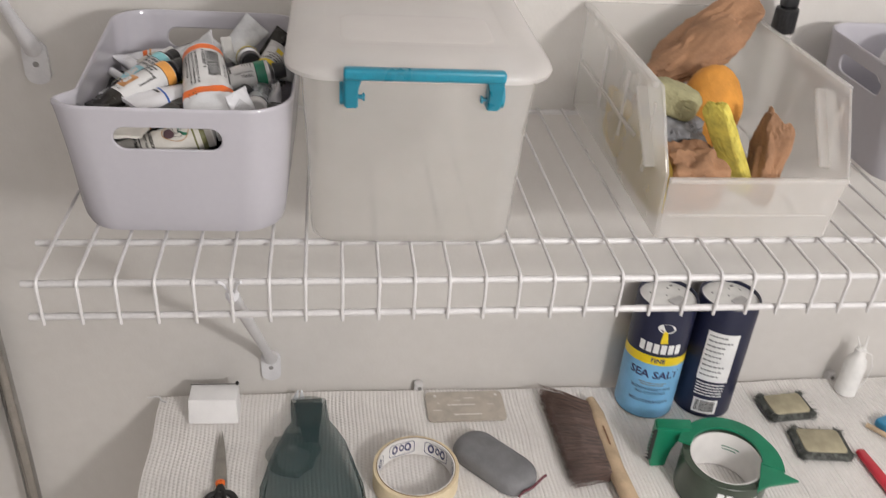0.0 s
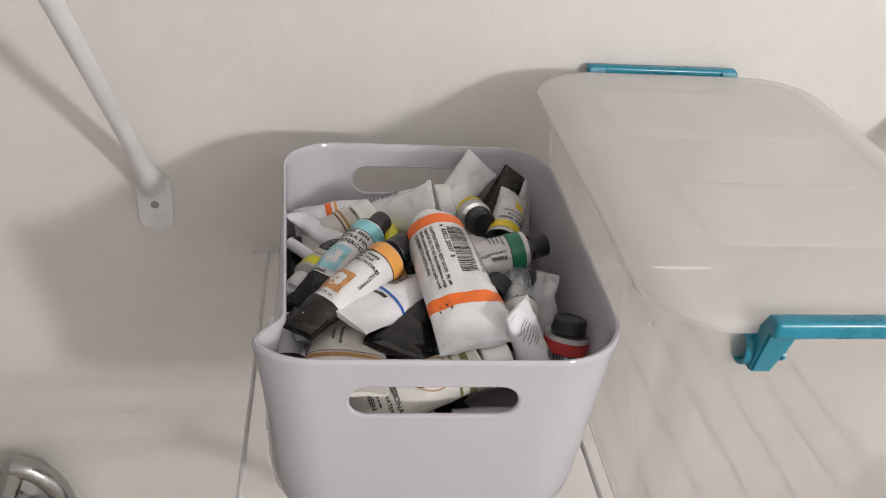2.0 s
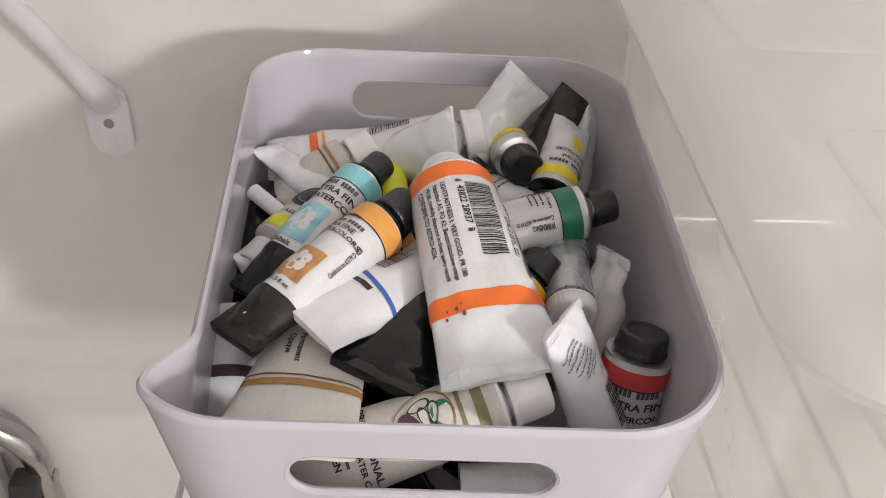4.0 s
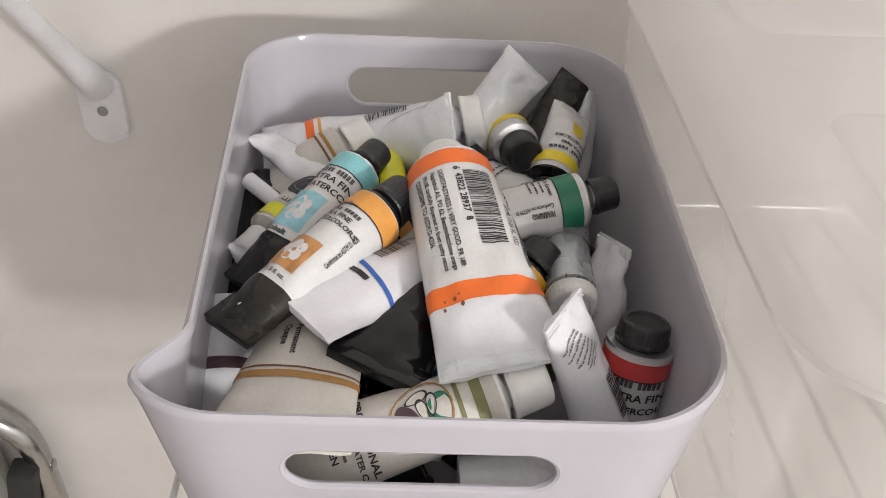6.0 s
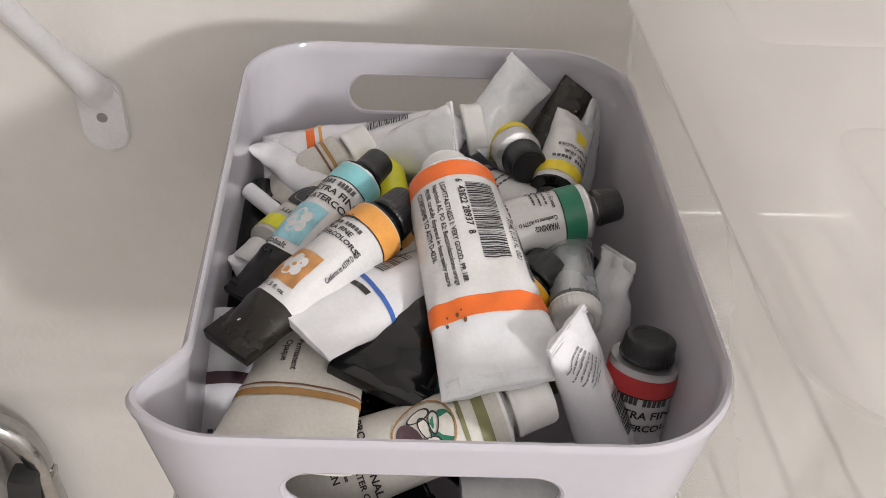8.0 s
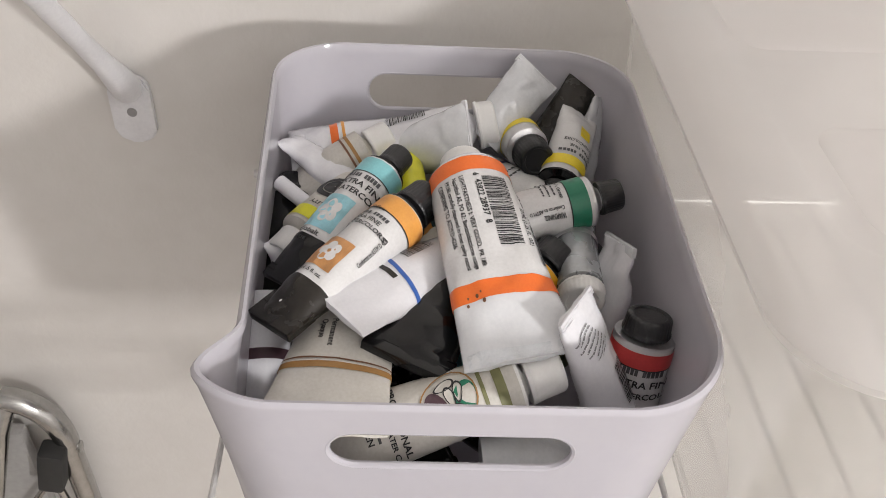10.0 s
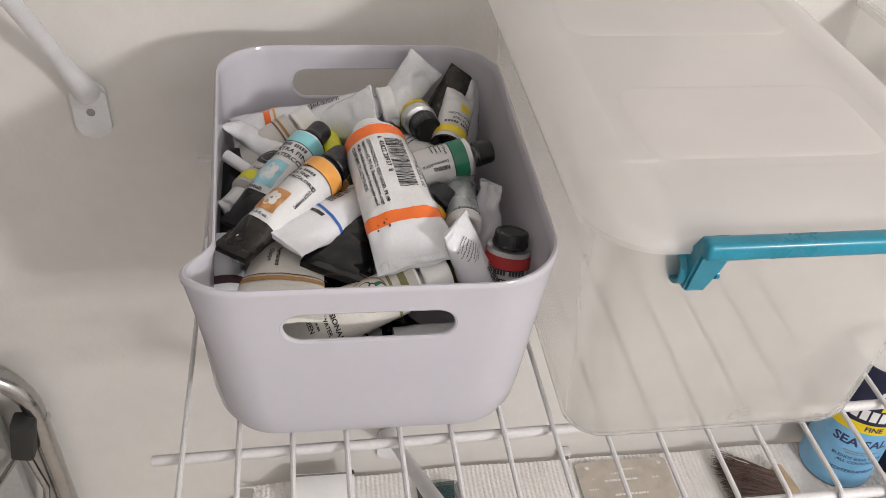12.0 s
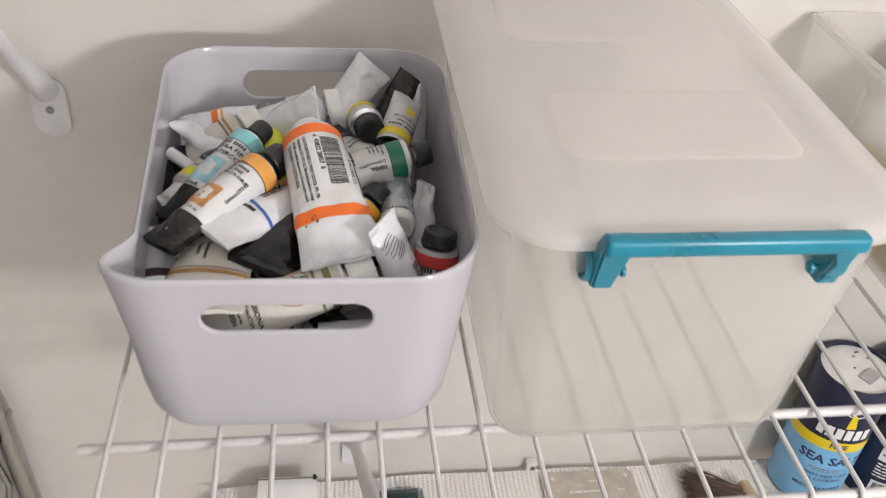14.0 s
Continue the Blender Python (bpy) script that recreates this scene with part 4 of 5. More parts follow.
rim, ring_out, ring_in = disc(0.0078), disc(0.0052), disc(0.0047)
quality.print_([(rim + ring_out, [(i, (i + 1) % 28, 28 + (i + 1) % 28, 28 + i) for i in range(28)]), (ring_in + disc(0.0002), [(i, (i + 1) % 28, 28 + (i + 1) % 28, 28 + i) for i in range(28)])], "ink", 0.00042, "round_seal")
quality.lines([("QUALITY", 0.0030)], quality.L * 0.76, 0.0095, 0.003)
lemonpiece = Tube("tube with a lemon yellow band under the black cap", (0.0690, 0.2290, 1.5720), (0.0750, 0.1750, 1.5760), 0.0082, 1.2, 0, "lemon", 0.8, 0.0005, 24)
plum = Tube("white tube with a plum ring standing in the corner", (0.0215, 0.0850, 1.5350), (0.0185, 0.1350, 1.5640), 0.0092, 1.2, 8, "white", 0.7, 0.0006, 25)
plum.band(0.55, 0.62, "plum_ink").lines([(0.010, 0.0026), (0.009, 0.0026)], plum.L * 0.28, 0.005, 0.0034)
tri = Tube("black flattened tube end at the back corner", (0.1590, 0.2520, 1.5910), (0.1360, 0.2350, 1.5640), 0.0095, 1.2, -45, "foil_dark", 1.1, 0.0009, 26)
thin = Tube("thin pale tube end at the bin wall", (0.1640, 0.2480, 1.5885), (0.1570, 0.2290, 1.5550), 0.0065, 1.1, -70, "pearl", 1.1, 0.0008, 27)
navy = Tube("white tube with a navy ring half buried in the heap", (0.1020, 0.2240, 1.5640), (0.1330, 0.1930, 1.5640), 0.0110, 1.3, 0, "paper", 0.8, 0.0006, 28)
navy.band(0.30, 0.37, "navy_ink").lines([(0.012, 0.0024), (0.010, 0.0024)], navy.L * 0.6, 0.006, 0.0034)
whitebit = Tube("small white tube end beside the bin wall", (0.0200, 0.1640, 1.5690), (0.0310, 0.1500, 1.5560), 0.0060, 1.3, -10, "white", 1.0, 0.0008, 29)
shiny = Tube("pale blue white tube end in the corner", (0.0215, 0.1230, 1.5660), (0.0430, 0.1290, 1.5600), 0.0080, 1.3, -8, "pearl", 1.0, 0.0008, 31)

milky = Tube("milky tube end lying behind the grip slot", (0.1380, 0.0700, 1.5500), (0.0980, 0.0690, 1.5480), 0.0092, 1.2, 0, "pearl", 0.9, 0.0008, 33)

# an added black tube stands in for the shade in the left gap
gap_dark = Tube("added black tube that darkens the gap along the bin wall", (0.0240, 0.1380, 1.5500), (0.0215, 0.2000, 1.5590), 0.0100, 1.2, 0, "foil_black", 0.8, 0.0006, 34)
gap_dark.cap("capblack", 0.8, 0.011, "foil_black")

# the rest of the heap: plain tubes lower in the bin
kinds = []
for i, (mat, band, cap_mat) in enumerate((("foil_dark", "cyan", "capblack"), ("foil_black", "peach", "capblack"), ("foil_dark", "red", "capblack"), ("cream", "olive_ink", "capwhite"), ("foil_black", "green", "capblack"), ("foil_dark", "navy_ink", "capblack"))):
    k = Tube("paint tube lying in the heap, " + ("cream label" if mat == "cream" else "dark foil") + " with a coloured band", (0.05, 0.1, 1.52), (0.05, 0.162, 1.523), 0.0100, 1.3, 0, mat, 0.8, 0.0007, 40 + i)
    k.band(0.84, 0.98, band).crimp("foil_dark" if i % 2 == 0 else mat).cap(cap_mat, 0.7, 0.011, "foil")
    k.lines([(BRAND, 0.0032), (0.013, 0.0030), (0.013, 0.0028)], k.L * 0.72, 0.0085, 0.0038)
    kinds.append(k.top)
heap = random.Random(11)
places = []
for layer, z in enumerate((1.514, 1.527, 1.540, 1.552)):
    for i in range(14 if layer < 3 else 9):
        x, y, a = heap.uniform(0.045, 0.135), heap.uniform(0.09, 0.225), heap.uniform(0, 360)
        if layer == 3:
            y = heap.uniform(0.10, 0.225)
        dx, dy = 0.036 * math.cos(radians(a)), 0.036 * math.sin(radians(a))
        lim = 0.062 if layer < 3 else 0.064
        x = min(max(x, 0.088 - lim + abs(dx)), 0.088 + lim - abs(dx))
        y = min(max(y, 0.066 + abs(dy)), 0.245 - abs(dy))
        places.append((x - dx, y - dy, z + heap.uniform(-0.003, 0.003), heap.uniform(-25, 25), heap.uniform(-4, 4), a))
for i, s in enumerate(places):
    if i < len(kinds):
        kinds[i].matrix_basis = pose(*s)
    else:
        copy_thing(kinds[i % len(kinds)], pose(*s))

# ---- other things on the upper shelf ----
def spray_bottle(x, y):
    b = thing("spray_bottle", "small clear bottle with a black spray nozzle", "bottle", (x, y, DECK + 0.0004))
    v, f = loft(upright(lathe([(0, 0.010), (0.001, 0.0115), (0.004, 0.012), (0.080, 0.012), (0.090, 0.010), (0.098, 0.009), (0.105, 0.009)], 32)))
    obj("bottle_body", v, f, M["clear"], b)
    v, f = loft(upright(lathe([(0.095, 0.0112), (0.096, 0.0118), (0.118, 0.0112), (0.119, 0.0100)], 48, 24, 0.05)))
    obj("collar", v, f, M["capblack"], b)
    bm = block(0.015, 0.014, 0.024, 0.004, 3, pose(0, 0, 0.1185))
    part("nozzle", bm, M["capblack"], b)
    v, f = loft(lathe([(0, 0.0022), (0.004, 0.0022), (0.0045, 0.0012)], 14))
    obj("spout", [(y2, -0.006 - x2, z2 + 0.134) for x2, y2, z2 in v], f, M["capblack"], b)
    return b


spray_bottle(0.640, 0.287)
second_bin = storage_bin((0.7900, 0.2080, DECK + 0.0004, 0, 0, 90), "white glossy plastic bin holding a white roll", False)


def paper_roll(at):
    p = thing("paper_roll", "white roll lying in the white bin", "roll", at)
    v, f = loft(lathe([(-0.045, 0.020), (-0.045, 0.029), (-0.042, 0.031), (0.042, 0.031), (0.045, 0.029), (0.045, 0.020)], 40))
    obj("roll", v, f, M["foam"], p)
    v, f = loft(lathe([(-0.0456, 0.019), (-0.0456, 0.0195), (0.0456, 0.0195), (0.0456, 0.019)], 32))
    obj("core", v, f, M["core"], p)


paper_roll(pose(0.742, 0.20, DECK + 0.080, 0, 0, 70))

# ---- the woven liner on the lower shelf ----
def liner():
    nx, ny = 1250, 430
    x = np.linspace(-0.006, 1.03, nx)
    y = np.linspace(0.010, 0.3125, ny)
    gx, gy = np.meshgrid(x, y, indexing="ij")
    wave = np.abs(np.sin(gx * math.pi / 0.0046)) ** 0.6 * (0.40 + 0.60 * np.abs(np.sin(gy * math.pi / 0.0046 + np.floor(gx / 0.0046) * 1.57)) ** 0.6)
    z = LOW - 0.0012 + 0.0014 * wave + 0.0006 * np.sin(gx * 31) * np.sin(gy * 23)
    verts = np.stack([gx + 0.0009 * np.sin(gy * 60), gy + 0.0022 * np.sin(gx * 9) + 0.001 * np.sin(gx * 41), z], -1).reshape(-1, 3)
    i, j = np.meshgrid(np.arange(nx - 1), np.arange(ny - 1), indexing="ij")
    a = (i * ny + j).ravel()
    faces = np.stack([a, a + ny, a + ny + 1, a + 1], -1)
    ob = obj("shelf_liner", verts.tolist(), faces.tolist(), M["liner"], None, angle=80)
    tagged(ob, "white woven grip liner lying on the lower shelf", "shelf liner")


liner()
TOP = LOW + 0.0010

# ---- things on the lower shelf ----
def foam_block():
    b = thing("foam_block", "small white foam block with a bent wire hook", "foam block", (0.0615, 0.277, TOP, 0, 0, -2))
    bm = block(0.057, 0.030, 0.033, 0.0015, 2)
    for v in bm.verts:
        if v.co.z > 0.016:
            v.co.x *= 0.95
            v.co.y += 0.004
    part("foam", bm, M["foam"], b)
    v, f = sweep([(-0.028, 0.016, 0.0335), (0.0, 0.016, 0.034), (0.022, 0.016, 0.0345), (0.026, 0.015, 0.036), (0.028, 0.014, 0.037)], 0.0008, 8)
    obj("wire_pin", v, f, M["screw"], b)
    v, f = loft(lathe([(0, 0.0022), (0.002, 0.0026), (0.0035, 0.0014)], 12))
    obj("pin_head", [(x + 0.024, y + 0.015, z + 0.0365) for x, y, z in v], f, M["rubber"], b)


foam_block()
v, f = sweep([(-0.020, 0.308, LOW + 0.003), (-0.012, 0.307, LOW + 0.006), (-0.006, 0.306, LOW + 0.006), (-0.004, 0.304, LOW + 0.002), (0.002, 0.302, LOW + 0.001)], 0.0012, 8)
tagged(obj("wire_hook", v, f, M["wire"]), "small white wire hook at the shelf corner", "hook")


def scissors():
    s = thing("scissors", "closed scissors with orange pivot and black handles", "scissors", (0.0785, 0.165, TOP + 0.001, 0, 0, 5))
    for side in (-1, 1):
        bm = bmesh.new()
        pts = [(0, -0.012), (0.0075 * side, -0.006), (0.0068 * side, 0.02), (0.0052 * side, 0.05), (0.0022 * side, 0.078), (0.0010 * side, 0.0815), (-0.0006 * side, 0.05), (-0.001 * side, 0.0)]
        lo = [bm.verts.new((x, y, 0.001 + 0.0018 * (side > 0))) for x, y in pts]
        hi = [bm.verts.new((x * 0.9, y, 0.0024 + 0.0018 * (side > 0))) for x, y in pts]
        bm.faces.new(lo), bm.faces.new(hi)
        for i in range(len(pts)):
            j = (i + 1) % len(pts)
            bm.faces.new((lo[i], lo[j], hi[j], hi[i]))
        part("blade", bm, M["blade"], s, "brushed steel blade")
        loop = [(side * (0.004 + 0.013 * math.sin(t) * 0.9 + 0.004 * t / 6.28), -0.034 - 0.020 * math.cos(t), 0.004) for t in (2 * math.pi * i / 20 for i in range(21))]
        v, f = sweep([(0.0, -0.004, 0.004), (side * 0.003, -0.012, 0.004)] + loop, 0.0035, 10)
        obj("handle", v, f, M["rubber"], s, "black plastic finger loop")
    v, f = loft(upright(lathe([(0.002, 0.0052), (0.0055, 0.0052), (0.0064, 0.0042), (0.0066, 0.0022), (0.0058, 0.002)], 24)))
    obj("pivot", v, f, M["orange"], s, "orange pivot button")


scissors()


def film_pouch():
    """A crumpled dark teal see-through pouch: a folded neck at the back that spreads into a skirt."""
    p = thing("plastic_pouch", "crumpled dark teal translucent plastic pouch", "pouch", (0.170, 0.292, TOP))
    rings = []
    prof = [(0.0, 0.019, 0.006), (-0.02, 0.019, 0.009), (-0.045, 0.020, 0.012), (-0.06, 0.026, 0.015), (-0.085, 0.034, 0.018), (-0.115, 0.043, 0.017), (-0.145, 0.050, 0.012), (-0.175, 0.056, 0.007), (-0.20, 0.060, 0.004)]
    for k, (y, hw, hh) in enumerate(prof):
        ring = []
        for i in range(48):
            a = 2 * math.pi * i / 48
            q = 1 + 0.22 * noise.noise(Vector((math.cos(a) * 2.2, math.sin(a) * 2.2, y * 26))) + 0.10 * (1 - 2 * abs(noise.noise(Vector((math.cos(a) * 4, math.sin(a) * 4, y * 14)))))
            ring.append((hw * q * math.cos(a) - 0.05 * y, y, max(0.0, hh + hh * q * math.sin(a))))
        rings.append(ring)
    v, f = loft(rings, start=False, end=False)
    obj("skirt", v, f, M["teal"], p)
    v, f = loft(upright(lathe([(0.0005, 0.018), (0.002, 0.024), (0.006, 0.029), (0.012, 0.027), (0.017, 0.018), (0.019, 0.004)], 48)), start=False, end=False)
    obj("bulb_fold", [(x * (1 + 0.25 * noise.noise(Vector((x * 60, y * 60, 2)))) - 0.016, y * (1.15 + 0.25 * noise.noise(Vector((x * 60, y * 60, 7)))) - 0.090, z * (1 + 0.5 * noise.noise(Vector((x * 90, y * 90, 5))))) for x, y, z in v], f, M["teal_thin"], p)
    for k, (ln, dz) in enumerate(((0.072, 0.004), (0.050, 0.009))):
        bm = block(0.035 - 0.003 * k, ln, 0.0010, 0.0004, 1, pose(0.001 * k, -ln / 2, dz, -4, 3 - 6 * k))
        for q in bm.verts:
            t = max(0.0, (-q.co.y - 0.030) / 0.042)
            q.co.x = q.co.x * (1 - 0.55 * t) + 0.004 * t * (1 - 2 * k)
        part("neck_fold", bm, M["teal"], p)
    for sx in (-1, 1):
        v, f = sweep([(sx * 0.004 - 0.012, 0.0, 0.006), (sx * 0.002 - 0.010, 0.010, 0.014)], [0.004, 0.0005], 6, 0.2)
        obj("tip", v, f, M["pearl"], p, "pale torn tip")


film_pouch()


def tape_roll(at):
    t = thing("tape_roll", "roll of cream masking tape with white core", "tape", at)
    h, ri, ro = 0.024, 0.0425, 0.0470
    v, f = loft(upright(lathe([(0, ri), (0, ro - 0.0006), (0.0006, ro), (h - 0.0006, ro), (h, ro - 0.0006), (h, ri), (0, ri)], 72)), start=False, end=False)
    obj("tape", v, f, M["tape"], t)
    v, f = loft(upright(lathe([(0.0004, ri - 0.0014), (0.0004, ri - 0.0001), (h + 0.0008, ri - 0.0001), (h + 0.0008, ri - 0.0014), (0.0004, ri - 0.0014)], 72)), start=False, end=False)
    core = obj("core", v, f, M["core"], t, "white card core")
    v, f = loft(upright(lathe([(h + 0.0001, ri), (h + 0.0010, ri), (h + 0.0010, ri + 0.0008), (h + 0.0001, ri + 0.0008)], 72)), start=False, end=False)
    obj("core_edge", v, f, M["tape_edge"], core, "brown card edge")
    for k in range(6):
        geo = []
        for rx, rz, w in ((0.0, 0.0, 0.0066), (0.0088, 0.0, 0.0052), (0.0165, 0.0, 0.0066)):
            o = [(rx + w * 0.62 * math.cos(2 * math.pi * i / 14), rz + w * math.sin(2 * math.pi * i / 14)) for i in range(14)]
            n = [(rx + w * 0.32 * math.cos(2 * math.pi * i / 14), rz + w * 0.55 * math.sin(2 * math.pi * i / 14)) for i in range(14)]
            geo.append((o + n, [(i, (i + 1) % 14, 14 + (i + 1) % 14, 14 + i) for i in range(14)]))
        o, n = [(u + 0.0082, w) for u, w in rounded(0.0165, 0.0092, 0.004, 5)], [(u + 0.0082, w) for u, w in rounded(0.0157, 0.0084, 0.0035, 5)]
        geo.append((o + n, [(i, (i + 1) % len(o), len(o) + (i + 1) % len(o), len(o) + i) for i in range(len(o))]))
        verts, faces = gather(geo)
        a0 = radians(60 * k + 60)
        out = []
        for u, w in verts:
            a = a0 - u / ri
            out.append(((ri - 0.0017) * math.cos(a), (ri - 0.0017) * math.sin(a), h * 0.55 + w))
        obj("core_print", out, faces, M["navy_ink"], core, "dark blue rounded print", smooth=False)


tape_roll((0.2880, 0.1600, TOP + 0.001))


def sanding_pad():
    p = thing("sanding_pad", "dark grey rounded rubber pad with red stitched edge", "pad", (0.379, 0.178, TOP, 0, 0, -48))
    rings = []
    for z, q in ((0.0, 0.94), (0.002, 0.99), (0.008, 1.0), (0.014, 0.96), (0.018, 0.86), (0.0195, 0.7)):
        rings.append([(x * q, y * q, z) for x, y in rounded(0.052, 0.0255, 0.022, 8)])
    obj("pad_body", *loft(rings), M["graphite"], p)
    line = [(0.0535 - 0.0015 * math.cos(t * 3.1), -0.023 + 0.046 * t, 0.010 + 0.002 * math.sin(9 * t)) for t in (i / 14 for i in range(15))]
    v, f = sweep(line, 0.0015, 8)
    obj("stitched_edge", v, f, M["redtrim"], p, "dark red stitched edge")


sanding_pad()


def name_plate():
    p = thing("plastic_tag", "beige plastic plate with rows of punched marks", "tag", (0.3605, 0.2785, TOP + 0.0004))
    bm = bmesh.new()
    pts = rounded(0.0480, 0.0262, 0.006, 6)
    lo, hi = [bm.verts.new((x, y, 0)) for x, y in pts], [bm.verts.new((x, y, 0.0016)) for x, y in pts]
    bm.faces.new(lo), bm.faces.new(hi)
    for i in range(len(pts)):
        j = (i + 1) % len(pts)
        bm.faces.new((lo[i], lo[j], hi[j], hi[i]))
    plate = part("plate", bm, M["beige_card"], p, smooth=False)
    rng, geo = random.Random(3), []
    for row, (y, x0, w) in enumerate(((0.013, 0.0, 0.012), (0.009, -0.013, 0.008), (0.001, -0.022, 0.034), (0.001, 0.028, 0.007), (-0.008, -0.040, 0.010), (-0.016, -0.016, 0.034), (0.004, -0.034, 0.003))):
        geo.append(turned(bars(w, 0.0022, rng), x0, y, 0))
    verts, faces = gather(geo)
    obj("punched_marks", [(x, y, 0.0018) for x, y in verts], faces, M["liner"], plate, "pale punched marks", smooth=False)
    for x in (-0.036, 0.040):
        v, f = loft(upright(lathe([(0.0016, 0.0022), (0.0019, 0.0018)], 12)))
        obj("eyelet", [(a + x, b + 0.019, c) for a, b, c in v], f, M["liner"], plate)


name_plate()


def dusting_brush():
    """A wide flat brush lying on its side: a long wooden back and a row of soft hair."""
    b = thing("dusting_brush", "wide brush with dark brown hair and pale wooden handle", "brush", (0.512, 0.185, TOP, 0, 0, 0))
    path = [(0.003, 0.087, 0.011), (0.004, 0.06, 0.0115), (0.003, 0.02, 0.012), (0.002, -0.03, 0.012), (0.006, -0.075, 0.0115), (0.012, -0.12, 0.011), (0.018, -0.16, 0.011)]
    v, f = sweep(path, [0.0062, 0.0092, 0.0098, 0.0098, 0.0095, 0.0085, 0.006], 14, 1.0)
    obj("wooden_handle", v, f, M["wood"], b)
    verts, faces = bars(0.03, 0.0022, random.Random(8))
    obj("burnt_mark", [(0.003 - w, 0.03 - u, 0.0224) for u, w in verts], faces, M["brown_ink"], b, smooth=False)
    rng = random.Random(21)
    verts, faces = [], []
    for i in range(2600):
        t = rng.random()
        y0 = 0.080 - 0.118 * t
        z0 = rng.uniform(0.003, 0.018)
        ln = rng.uniform(0.046, 0.056) * (1 - 0.12 * t)
        spread = rng.gauss(0, 0.0045)
        tip = (-0.004 - ln, y0 + 0.026 - 0.030 * t + spread, max(0.0008, z0 * rng.uniform(0.4, 1.3)))
        root = (rng.uniform(-0.006, -0.002), y0, z0)
        mid = tuple((a + c) / 2 + d for a, c, d in zip(root, tip, (0, rng.gauss(0, 0.0016), rng.uniform(0.0, 0.003))))
        k, w = len(verts), 0.00038
        for p, q in ((root, w), (mid, w * 0.8), (tip, w * 0.25)):
            verts += [(p[0], p[1] - q, p[2]), (p[0], p[1] + q, p[2]), (p[0], p[1], p[2] + q * 1.7)]
        for s in (0, 3):
            faces += [(k + s + a, k + s + (a + 1) % 3, k + s + 3 + (a + 1) % 3, k + s + 3 + a) for a in range(3)]
    hair = obj("bristles", verts, faces, M["hair"], b, "dark brown soft hair", smooth=False)
    hair["kind"] = "stuff"
    bm = block(0.046, 0.112, 0.013, 0.005, 2, pose(-0.026, 0.028, 0.001, 0, 0, 0))
    for q in bm.verts:
        q.co.y += (-q.co.x) * 0.35 - 0.004
    part("bristle_core", bm, M["hair"], b)


dusting_brush()


def on_can(geo, r, a0, z0):
    """Flat print bent round an upright can; a0 is the side it faces, in degrees."""
    return [(r * math.cos(radians(a0) + u / r), r * math.sin(radians(a0) + u / r), z0 + w) for u, w in geo[0]], geo[1]


def salt_can(at, front):
    c = thing("salt_can", "round salt can with navy and sky blue label" if front else "round navy salt can showing a nutrition table and barcode", "salt can", at, "salt cans")
    R, Hh = 0.0357, 0.162
    def tubepart(name, z0, z1, mat, label="", extra=0.0):
        v, f = loft(upright(lathe([(z0, R + extra), (z1, R + extra)], 72)), start=False, end=False)
        return obj(name, v, f, M[mat], c, label)
    v, f = loft(upright(lathe([(0, R - 0.002), (0, R), (Hh - 0.001, R), (Hh, R - 0.0006), (Hh, R - 0.0022), (Hh - 0.004, R - 0.0024), (Hh - 0.0042, 0.001)], 72)))
    obj("can_body", v, f, M["salt_navy"], c)
    v, f = loft(upright(lathe([(Hh - 0.0040, R - 0.0024), (Hh - 0.0034, R - 0.004), (Hh - 0.0034, 0.012), (Hh - 0.0034, 0.002)], 48)))
    lid = obj("can_lid", v, f, M["can_top"], c, "white card lid")
    bm = block(0.020, 0.012, 0.0016, 0.0007, 2, pose(0.008, -0.010, Hh - 0.0032, 0, 0, 30))
    part("pour_spout", bm, M["foil"], lid, "folding metal spout")
    rng = random.Random(5)
    for i in range(7):
        v, f = loft(upright(lathe([(Hh - 0.0033, 0.0012), (Hh - 0.0030, 0.001)], 8)))
        x, y = rng.uniform(-0.02, 0.02), rng.uniform(-0.005, 0.024)
        obj("sprinkle_hole", [(a + x, b + y, d) for a, b, d in v], f, M["ink"], lid, smooth=False)
    e = R + 0.00035
    if front:
        # the lower sky-blue field rises to the can's sides under a yellow arc
        def field(z_lo, z_hi, rise, mat, name, off):
            n, verts, faces = 72, [], []
            for i in range(n + 1):
                a = 360 * i / n
                k = rise * (1 - math.cos(radians(a - front)) ) / 2
                for z in (z_lo(k), z_hi(k)):
                    verts.append(((R + off) * math.cos(radians(a)), (R + off) * math.sin(radians(a)), z))
            for i in range(n):
                faces.append((2 * i, 2 * i + 2, 2 * i + 3, 2 * i + 1))
            obj(name, verts, faces, M[mat], c)
        field(lambda k: 0.001, lambda k: 0.084 - k, 0.010, "salt_blue", "blue_label", 0.0002)
        field(lambda k: 0.083 - k, lambda k: 0.0955 - k, 0.010, "salt_yellow", "yellow_label", 0.0003)
        def words(text, size, z, mat, weight=0.02):
            v, f = on_can(letters(text, size, "CENTER", weight), e, front, z)
            obj("label_print", v, f, M[mat], c, smooth=False)
        v, f = on_can(turned(name_bars(0.052, 0.0135, (6,)), -0.026, 0, 0), e, front, 0.1000)
        obj("name_bars", v, f, M["salt_white"], c, "white name drawn as bars", smooth=False)
        words("FINE", 0.0085, 0.0866, "navy_ink", 0.035)
        words("SEA SALT", 0.0150, 0.0630, "navy_ink", 0.03)
        words("BLENDS EASILY FOR", 0.0056, 0.0440, "navy_ink")
        words("ALL COOKING", 0.0056, 0.0380, "navy_ink")
        words("MEDITERRANEAN", 0.0062, 0.0245, "navy_ink")
